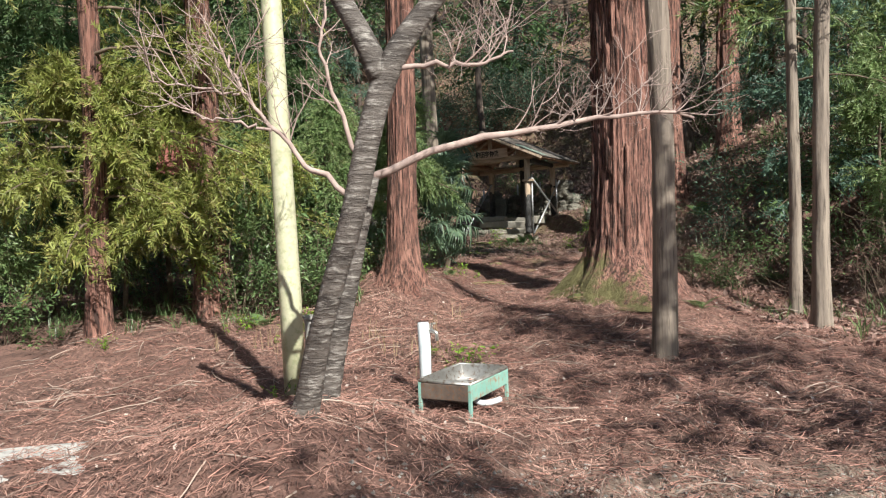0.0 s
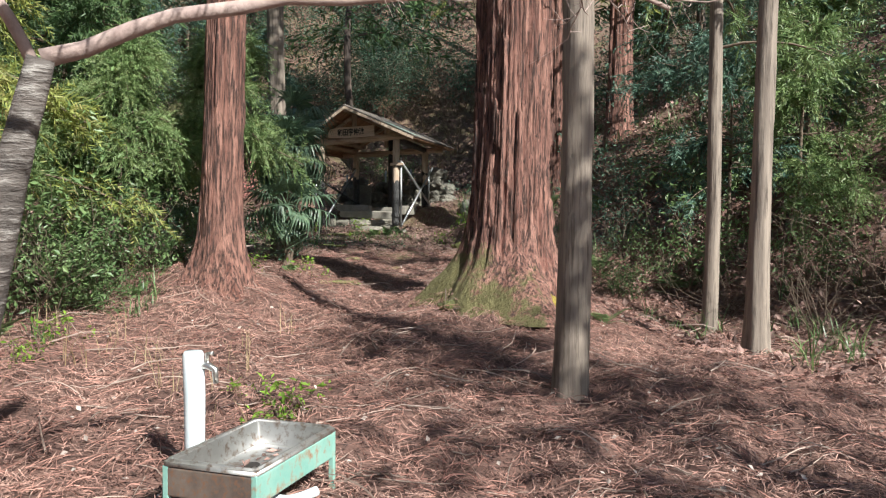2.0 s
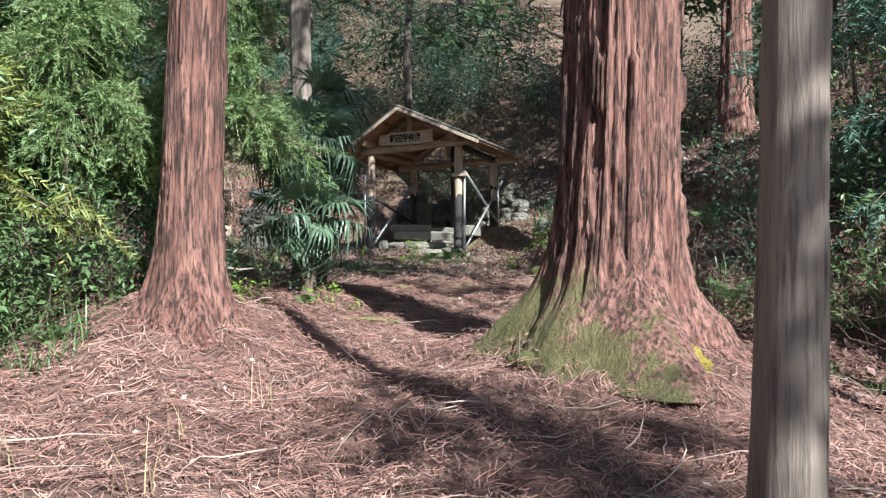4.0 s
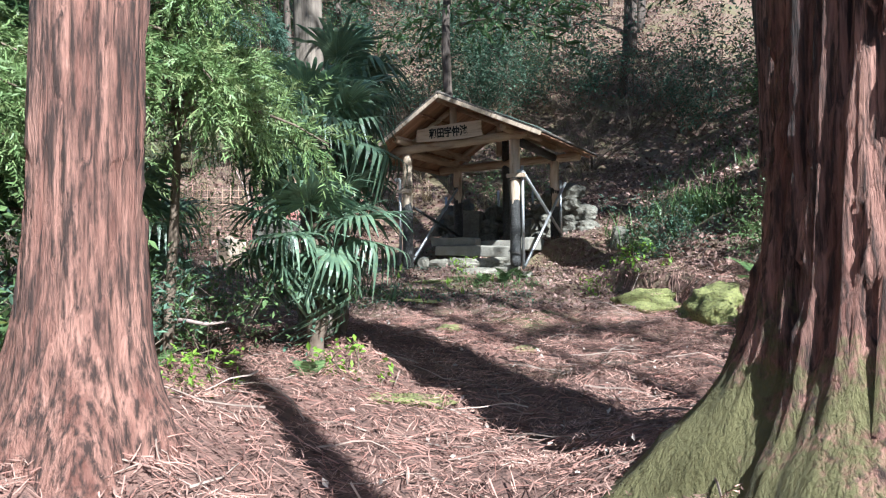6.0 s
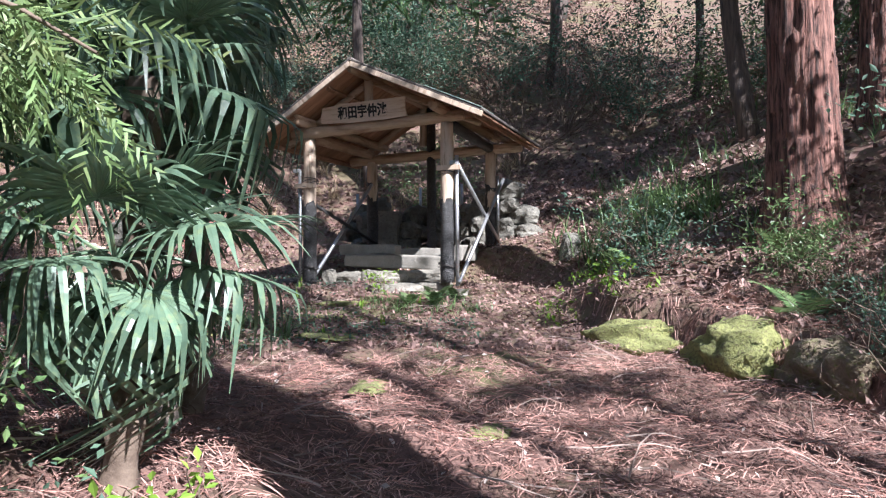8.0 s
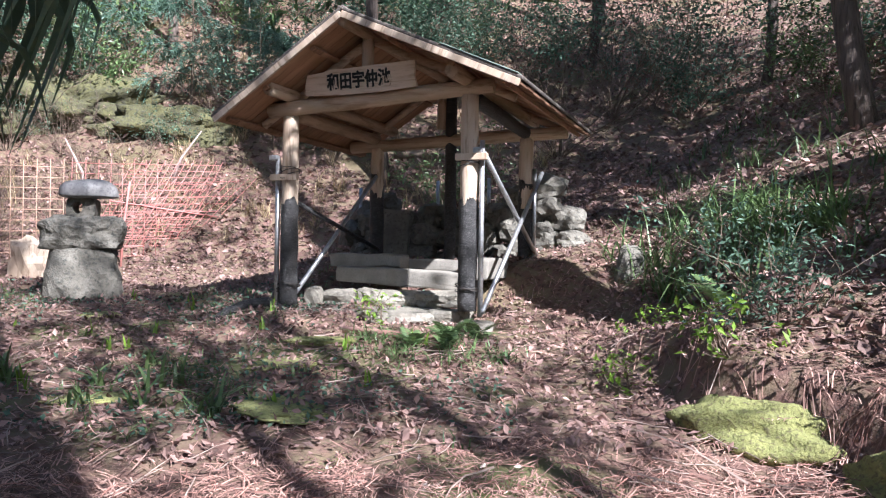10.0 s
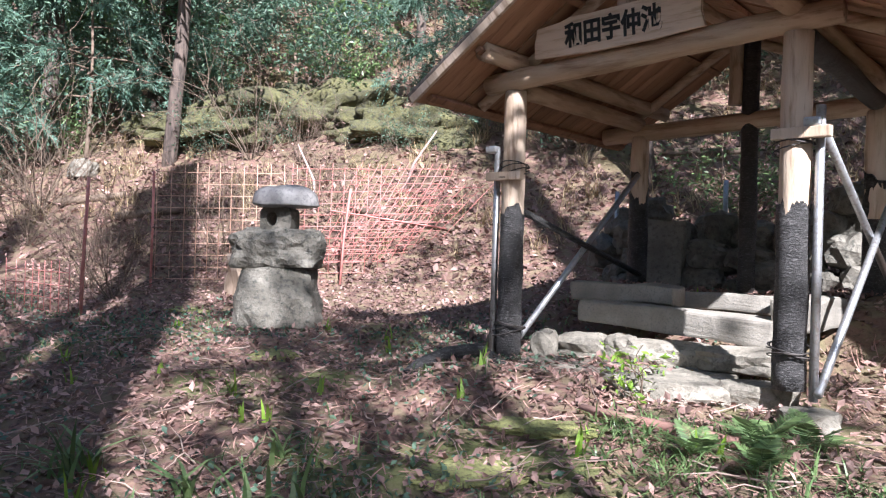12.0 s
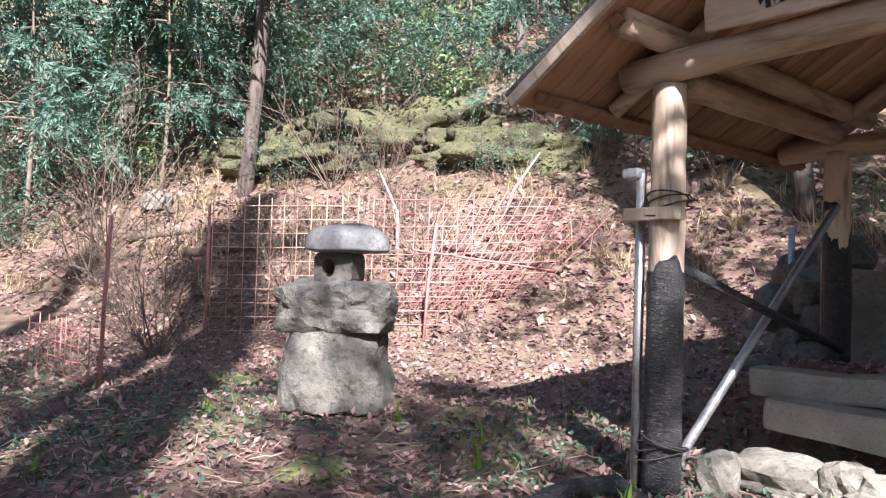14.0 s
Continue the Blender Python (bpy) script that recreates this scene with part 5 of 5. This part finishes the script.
def clearing(x, y):
    return (np.sin(x * 2.3 + 1) + np.sin(y * 1.9) + rng.normal(0, 0.8, len(x)) > 0.2) & (y < 23.2 - 0.2 * x)


x, y = scatter(rng, 420, -6, 2.0, 16.5, 22.5, clearing)
tuft_field("sedge_tufts", rng, x, y, 9, 0.11, 0.012, M_LEAF, "short green sedge tufts among fallen leaves")
x, y = scatter(rng, 16000, -6, 2.2, 16.8, 22.6, clearing)
V, F = leaves(rng, np.stack([x, y, surface(x, y) + rng.uniform(0.01, 0.05, len(x))], 1), 0.04, narrow=0.6)
tagged(np_mesh("ground_herbs", V, F, M_LEAF_B), "low blue-green herbs creeping through the leaf litter", "herbs", kind="stuff")
x, y = scatter(rng, 26, -3, 2.0, 17.0, 21.5)
tuft_field("lily_shoots", rng, x, y, 4, 0.15, 0.028, M_LEAF_Y, "upright yellow-green spring shoots in the clearing", lean=0.35, jitter=0.02)
x, y = scatter(rng, 12, -1.6, 0.6, 16.9, 18.4)
tuft_field("strap_leaves", rng, x, y, 9, 0.34, 0.028, M_LEAF, "arching dark green strap-leaved clumps in the clearing", lean=1.0, jitter=0.03)
x, y = scatter(rng, 26, 1.3, 2.4, 18.2, 19.1)
tuft_field("fern_patch", rng, x, y, 30, 0.17, 0.012, M_LEAF, "bright fern and moss patch before the shelter", lean=1.6, jitter=0.08)
x, y = scatter(rng, 30, 4.0, 5.4, 18.3, 20.6)
tuft_field("bamboo_grass", rng, x, y, 20, 0.8, 0.02, M_LEAF, "clump of arching bamboo grass by the bank", lean=1.5, jitter=0.08)
x, y = scatter(rng, 260, 4.5, 12, 8, 24)
tuft_field("slope_grass", rng, x, y, 14, 0.45, 0.016, M_LEAF, "scattered grass on the wooded slope", lean=1.0)
x, y = scatter(rng, 340, -10, 5, 24.5, 34)
tuft_field("hanging_dry_grass", rng, x, y, 18, 0.55, 0.012, M_STRAW, "dry straw-coloured grass on the hillside", lean=1.2)
x, y = scatter(rng, 120, -6, -1.2, 9.5, 14)
tuft_field("shade_grass", rng, x, y, 12, 0.35, 0.014, M_LEAF, "thin grass under the young cedars", lean=1.0)
x, y = scatter(rng, 22, -2.6, 0.2, 7.4, 10.2)
tuft_field("dry_stalks", rng, x, y, 5, 0.4, 0.008, M_STRAW, "dry pale stalks in the needle litter", lean=0.5)


# ---- fallen sprigs, leaves and twigs ----
def litter(name, rng, x, y, length, width, material, label, curl=0.3, lift=0.02):
    """Curved strips lying on the ground, five corners a side."""
    n = len(x)
    az = rng.uniform(0, 2 * np.pi, n)
    k = rng.normal(0, curl, n)
    L = length * rng.uniform(0.5, 1.5, n)
    rows = []
    px, py = x.copy(), y.copy()
    h = rng.uniform(0.2, 1.6, n) * lift
    tilt = rng.normal(0, 0.12, n)
    for i in range(4):
        a = az + k * i / 3
        z = surface(px, py) + 0.008 + h + tilt * L * (i / 3 - 0.5)
        w = width * (0.5, 0.55, 0.4, 0.12)[i]
        sx, sy = -np.sin(a) * w, np.cos(a) * w
        rows.append(np.stack([np.stack([px - sx, py - sy, z], 1), np.stack([px + sx, py + sy, z + w * 0.5], 1)], 1))
        px, py = px + np.cos(a) * L / 3, py + np.sin(a) * L / 3
    V = np.stack(rows, 1).reshape(-1, 3)
    q = np.arange(n)[:, None] * 8
    F = np.concatenate([q + np.array([[2 * i, 2 * i + 1, 2 * i + 3, 2 * i + 2]]) for i in range(3)])
    tagged(np_mesh(name, V, F, material), label, "litter", kind="stuff")


def path_zone(x, y):
    return (np.abs(x - 1) < 4.5 + rng.normal(0, 1.0, len(x)))


x, y = scatter(rng, 85000, -6, 7, 3.2, 16.5, path_zone)
litter("needle_litter", rng, x, y, 0.10, 0.0055, M_LITTER, "red-brown cedar sprigs thick on the ground", lift=0.032)
x, y = scatter(rng, 13000, -4.5, 6, 3.6, 16.6, path_zone)
D = rng.normal(0, 1, (len(x), 3)) * np.array([1, 1, 0.12])
V, F = sprays(rng, np.stack([x, y, surface(x, y) + rng.uniform(0.015, 0.06, len(x))], 1), D, 0.19, 14, 0.0048, 0.035, 0.15)
tagged(np_mesh("fallen_sprigs", V, F, M_LITTER), "feathery dead cedar sprigs heaped over the ground", "litter", kind="stuff")


def ropes(name, rng, x, y, length, radius, material, label, lift, steps=5, turn=1.1):
    """Wiry dead sprigs lying heaped on one another: three-sided, curved and tapering."""
    n = len(x)
    az, bend = rng.uniform(0, 2 * np.pi, n), rng.normal(0, turn, n)
    L = length * rng.uniform(0.4, 1.5, n)
    h, tilt, arch = rng.uniform(0, 1, n) ** 2 * lift, rng.normal(0, 0.10, n), rng.uniform(0, 0.10, n)
    px, py, rows = x.copy(), y.copy(), []
    for i in range(steps):
        f = i / (steps - 1)
        a = az + bend * f
        z = surface(px, py) + 0.006 + h + tilt * L * (f - 0.5) + arch * L * math.sin(math.pi * f)
        r = radius * (1 - 0.75 * f) * np.ones(n)
        sx, sy = -np.sin(a) * r, np.cos(a) * r
        rows.append(np.stack([np.stack([px + sx, py + sy, z], 1), np.stack([px - sx, py - sy, z], 1), np.stack([px, py, z + 1.7 * r], 1)], 1))
        px, py = px + np.cos(a) * L / (steps - 1), py + np.sin(a) * L / (steps - 1)
    V = np.stack(rows, 1).reshape(-1, 3)
    q = np.arange(n)[:, None] * (3 * steps)
    F = np.concatenate([q + 3 * i + np.array([[j, (j + 1) % 3, (j + 1) % 3 + 3, j + 3]]) for i in range(steps - 1) for j in (1, 2)])
    tagged(np_mesh(name, V, F, material), label, "litter", kind="stuff")


M_ROPE = mat("wiry_dead_sprig", (0.155, 0.070, 0.055), (0.33, 0.175, 0.138), scale=1.5, island=0.7, bump=0, rough=0.8)
x, y = scatter(rng, 30000, -4.5, 6, 4.0, 16.3, path_zone)
ropes("wiry_sprigs", rng, x, y, 0.15, 0.0030, M_ROPE, "wiry red-brown cedar sprigs tangled over the ground", 0.06)
x, y = scatter(rng, 420, -4.5, 6, 3.6, 16.3, path_zone)
ropes("long_dead_twigs", rng, x, y, 0.55, 0.0055, M_DEADTWIG, "long pale dead twigs lying over the litter", 0.09, 6, 0.6)
x, y = scatter(rng, 1300, -5, 6, 3.2, 16.5, path_zone)
V, F = leaves(rng, np.stack([x, y, surface(x, y) + rng.uniform(0.02, 0.06, len(x))], 1), 0.04, narrow=0.6)
tagged(np_mesh("pale_leaves", V, F, mat("bleached_leaf", (0.34, 0.27, 0.23), (0.55, 0.47, 0.42), scale=1.5, island=0.4, bump=0, rough=0.7)), "bleached fallen leaves among the cedar sprigs", "litter", kind="stuff")
x, y = scatter(rng, 5000, -0.6, 7, 2.6, 5.0)
keep = y < 4.5 + 0.35 * np.sin(x * 1.7) + rng.normal(0, 0.25, len(x))
P = np.stack([x, y, surface(x, y) + 0.004], 1)[keep]
oct_v = np.array([(1, 0, 0), (-1, 0, 0), (0, 1, 0), (0, -1, 0), (0, 0, 0.8), (0, 0, -0.8)])
oct_f = np.array([(0, 2, 4), (2, 1, 4), (1, 3, 4), (3, 0, 4), (2, 0, 5), (1, 2, 5), (3, 1, 5), (0, 3, 5)])
size = rng.uniform(0.006, 0.022, (len(P), 1, 1)) * rng.uniform(0.6, 1.4, (len(P), 6, 1))
V = (P[:, None] + oct_v[None] * size).reshape(-1, 3)
F = (np.arange(len(P))[:, None, None] * 6 + oct_f[None]).reshape(-1, 3)
tagged(np_mesh("gravel", V, F, mat("road_gravel", (0.20, 0.18, 0.16), (0.36, 0.33, 0.30), scale=3, island=0.5, bump=0)), "loose grey gravel at the road's edge", "gravel", kind="stuff")
x, y = scatter(rng, 14000, -5, 6, 15.5, 20.5)
litter("thin_needle_litter", rng, x, y, 0.12, 0.006, M_LITTER, "scattered cedar sprigs in the clearing", lift=0.015)
x, y = scatter(rng, 60000, -7, 6, 16.5, 27)
V, F = leaves(rng, np.stack([x, y, surface(x, y) + rng.uniform(0.005, 0.03, len(x))], 1), 0.055, aim=np.zeros((len(x), 3)), narrow=0.55)
tagged(np_mesh("leaf_litter", V, F, M_DEADLEAF), "pale brown fallen leaves over the clearing", "litter", kind="stuff")
x, y = scatter(rng, 60000, -15, 14, 24, 46)
V, F = leaves(rng, np.stack([x, y, surface(x, y) + 0.02], 1), 0.11, narrow=0.6)
tagged(np_mesh("hillside_leaves", V, F, M_DEADLEAF), "fallen leaves carpeting the hillside", "litter", kind="stuff")
x, y = scatter(rng, 26000, 4.0, 13, 8, 25)
V, F = leaves(rng, np.stack([x, y, surface(x, y) + 0.02], 1), 0.10, narrow=0.6)
tagged(np_mesh("slope_leaves", V, F, M_DEADLEAF), "fallen leaves carpeting the slope", "litter", kind="stuff")
x, y = scatter(rng, 1500, -5, 6.5, 4.5, 21)
lines = []
for a, b in zip(x, y):
    az, L = rng.uniform(0, 6.28), rng.uniform(0.12, 0.5)
    s = np.linspace(-0.5, 0.5, 4)
    px, py = a + np.cos(az) * L * s, b + np.sin(az) * L * s + 0.04 * np.sin(s * 5)
    lines.append((np.stack([px, py, surface(px, py) + 0.02 + 0.03 * rng.random()], 1), np.array([0.0045, 0.004, 0.0035, 0.002]) * rng.uniform(0.5, 1.2)))
tagged(tubes_ob("fallen_twigs", lines, M_DEADTWIG, segs=4), "bare pale twigs lying in the litter", "litter", kind="stuff")


# ---- rusty wire mesh fence ----
def mesh_panel(t, a, b, h0, h1, step, material, sag=0.0, skew=0.0):
    """Upright welded mesh between ground points a and b; each wire is a part."""
    a, b = np.array(a), np.array(b)
    L = np.linalg.norm(b - a)
    n, m = int(L / step), int((h1 - h0) / step)
    base = [float(land(*(a + (b - a) * i / n))) for i in range(n + 1)]
    jag = np.random.default_rng(int(L * 100))

    def at(i, z):
        p = a + (b - a) * i / n
        return (p[0] + skew * z, p[1] + 0.05 * math.sin(i * 0.7) + sag * z, base[max(0, min(n, int(round(i))))] * 0.3 + float(np.mean(base)) * 0.7 + z)

    for i in range(n + 1):
        tube_ob("upright_wire", [at(i, h0), at(i, (h0 + h1) / 2), at(i, h1 + jag.uniform(-0.02, 0.03))], 0.005, material, t, segs=5)
    for j in range(m + 1):
        tube_ob("cross_wire", [at(i, h0 + j * step) for i in range(0, n + 1, 2)], 0.005, material, t, segs=5)


fence = thing("mesh_fence", pose(0, 0, 0), "rusty red welded wire mesh fence below the bank", "fence")
mesh_panel(fence, (-4.35, 23.3), (-2.75, 23.9), 0.1, 1.55, 0.15, M_RUST_PALE)
mesh_panel(fence, (-2.8, 23.85), (-1.7, 24.2), 0.1, 1.5, 0.15, M_RUST, 0.05)
mesh_panel(fence, (-2.75, 24.1), (-1.5, 24.6), 0.1, 1.5, 0.11, M_RUST, 0.55, 0.35)
mesh_panel(fence, (-2.6, 24.3), (-1.3, 24.9), 0.0, 1.1, 0.13, M_RUST, 0.7, 0.75)
mesh_panel(fence, (-4.95, 21.6), (-3.75, 21.25), 0.02, 0.5, 0.13, M_RUST)
for x, y, h, dx in ((-3.66, 21.15, 1.35, 0.05), (-2.15, 24.0, 1.2, 0.12), (-4.4, 23.3, 1.5, 0.0)):
    z = float(land(x, y))
    tube_ob("stake", [(x, y, z - 0.2), (x + dx * 0.4, y, z + h * 0.5), (x + dx, y, z + h)], 0.016, M_RUST, fence, "rust-red steel stake")
tube_ob("fallen_rod", [(-2.3, 24.0, 2.6), (-0.9, 24.6, 2.42)], 0.012, M_RUST, fence)

# ---- moss on the cedar's foot, pale lump for a sunlit patch by the lantern, root at the post ----
def moss_pad(x, y, z, sx, sy, sz, seed, label, material=None, rz=0):
    bm = rock(sx, sy, sz, seed, 0.35, 4)
    ob = part("moss_cushion", bm, material or M_MOSS, None, smooth=True)
    ob.matrix_world = pose(x, y, z, 0, 0, rz)
    return tagged(ob, label, "moss", "moss cushions")


moss_pad(2.78, 10.07, 0.38, 0.36, 0.2, 0.32, 81, "golden moss cushion on the old cedar's roots", M_GOLDMOSS)
moss_pad(2.0, 10.45, 0.44, 0.45, 0.4, 0.2, 83, "dull green moss on the old cedar's root", mat("dull_moss", (0.10, 0.11, 0.04), (0.19, 0.19, 0.06), (0.07, 0.06, 0.04), scale=9, bump=1.0, depth=0.03, rough=1))
for k, (x, y, a, b) in enumerate(((1.0, 18.95, 0.5, 0.3), (0.7, 18.4, 0.6, 0.35), (1.1, 15.6, 0.45, 0.22), (0.8, 17.3, 0.7, 0.4), (0.72, 12.75, 0.5, 0.25), (-0.4, 17.6, 0.5, 0.3), (1.7, 14.6, 0.3, 0.2), (-1.2, 20.3, 0.6, 0.3), (-3.0, 21.9, 0.6, 0.3))):
    moss_pad(x, y, float(surface(x, y)) - 0.02, a, b, 0.055, 110 + k, "thin mat of yellow-green moss on the path", None, 40 * k)
stump = thing("stump", pose(-0.85, 12.95, float(land(-0.85, 12.95)) - 0.05), "pale broken stump with a dead branch beside the cedar", "stump")
tube_ob("trunk", [(0, 0, -0.1), (0.01, 0, 0.15), (0.0, 0.01, 0.32), (-0.02, 0, 0.40)], [0.08, 0.062, 0.06, 0.045], M_TWIG_DARK, stump, segs=14, bumps=0.12, seed=3)
tube_ob("dead_branch", [(0.0, -0.02, 0.3), (0.16, -0.12, 0.31), (0.34, -0.24, 0.29), (0.5, -0.3, 0.31)], [0.016, 0.014, 0.011, 0.006], M_TWIG, stump, segs=8, bumps=0.12, seed=4)
# sunlit patch behind the lantern, put in as a lump of pale peeled-log colour
stone("pale_rock", rock(0.5, 0.35, 0.6, 85, 0.3), pose(-3.1, 23.4, 1.45), "pale lump standing in for a sunlit patch behind the lantern", M_PEELED, "")
tagged(tube_ob("driftwood_root", np.array([(0.62, 20.05, 1.34), (0.4, 20.1, 1.44), (0.2, 20.0, 1.42), (0.05, 19.85, 1.36), (-0.08, 19.7, 1.26)]), [0.03, 0.05, 0.045, 0.035, 0.015], M_CHAR, None, segs=10, bumps=0.15), "charred crooked root lying by the post", "root")
tagged(tube_ob("rotten_plank", np.array([(1.15, 19.2, 1.27), (1.45, 19.0, 1.27), (1.9, 18.75, 1.26)]), [0.03, 0.035, 0.03], M_LITTER, None, segs=8, bumps=0.2), "reddish rotting stick before the paving stones", "stick")
for k, (x, y, dx, dy, h) in enumerate(((-5.3, 29.8, 0.4, 0.1, 1.6), (-2.0, 26.2, 0.5, 0.1, 1.0), (-3.2, 25.6, -0.4, 0.2, 1.1))):
    z = float(land(x, y))
    tagged(tube_ob("dead_branch", np.array([(x, y, z - 0.05), (x + dx * 0.3, y + dy, z + h * 0.5), (x + dx, y + dy, z + h)]), [0.03, 0.022, 0.01], M_TWIG, None, bumps=0.1), "bare broken branch leaning on the bank", "branch", "dead branches")
for k in range(9):
    g = random.Random(k + 90)
    x, y = g.uniform(-9, 3), g.uniform(25, 30)
    az = g.uniform(-0.5, 0.5)
    L = g.uniform(1.0, 2.2)
    pts = np.array([(x + math.cos(az) * L * s, y + math.sin(az) * L * s, float(land(x + math.cos(az) * L * s, y + math.sin(az) * L * s)) + 0.06) for s in (0, 0.35, 0.7, 1)])
    tagged(tube_ob("fallen_log", pts, [0.07, 0.065, 0.06, 0.05], M_TWIG_DARK, None, bumps=0.1, seed=k), "fallen dead log on the leafy hillside", "log", "fallen logs")
sign2 = tagged(part("tin_sign", box(0.5, 0.02, 0.55, bevel=0.004), M_SIGNRED, None), "faded red tin sign hung on the leaning cedar", "sign")
sign2.matrix_world = pose(-3.6, 10.2, 2.75, 0, 8, 10)
for u, v, h in ((0.4, 2.9, 1.0), (1.1, 2.95, 1.0), (-0.6, 2.6, 1.1)):
    p = SHELTER @ Vector((u, v, 0))
    z = float(land(p.x, p.y))
    tagged(tube_ob("pipe_stake", np.array([(p.x, p.y, z - 0.1), (p.x, p.y, z + h)]), 0.024, M_PIPE), "galvanised pipe stake on the bank", "stake", "pipe stakes")
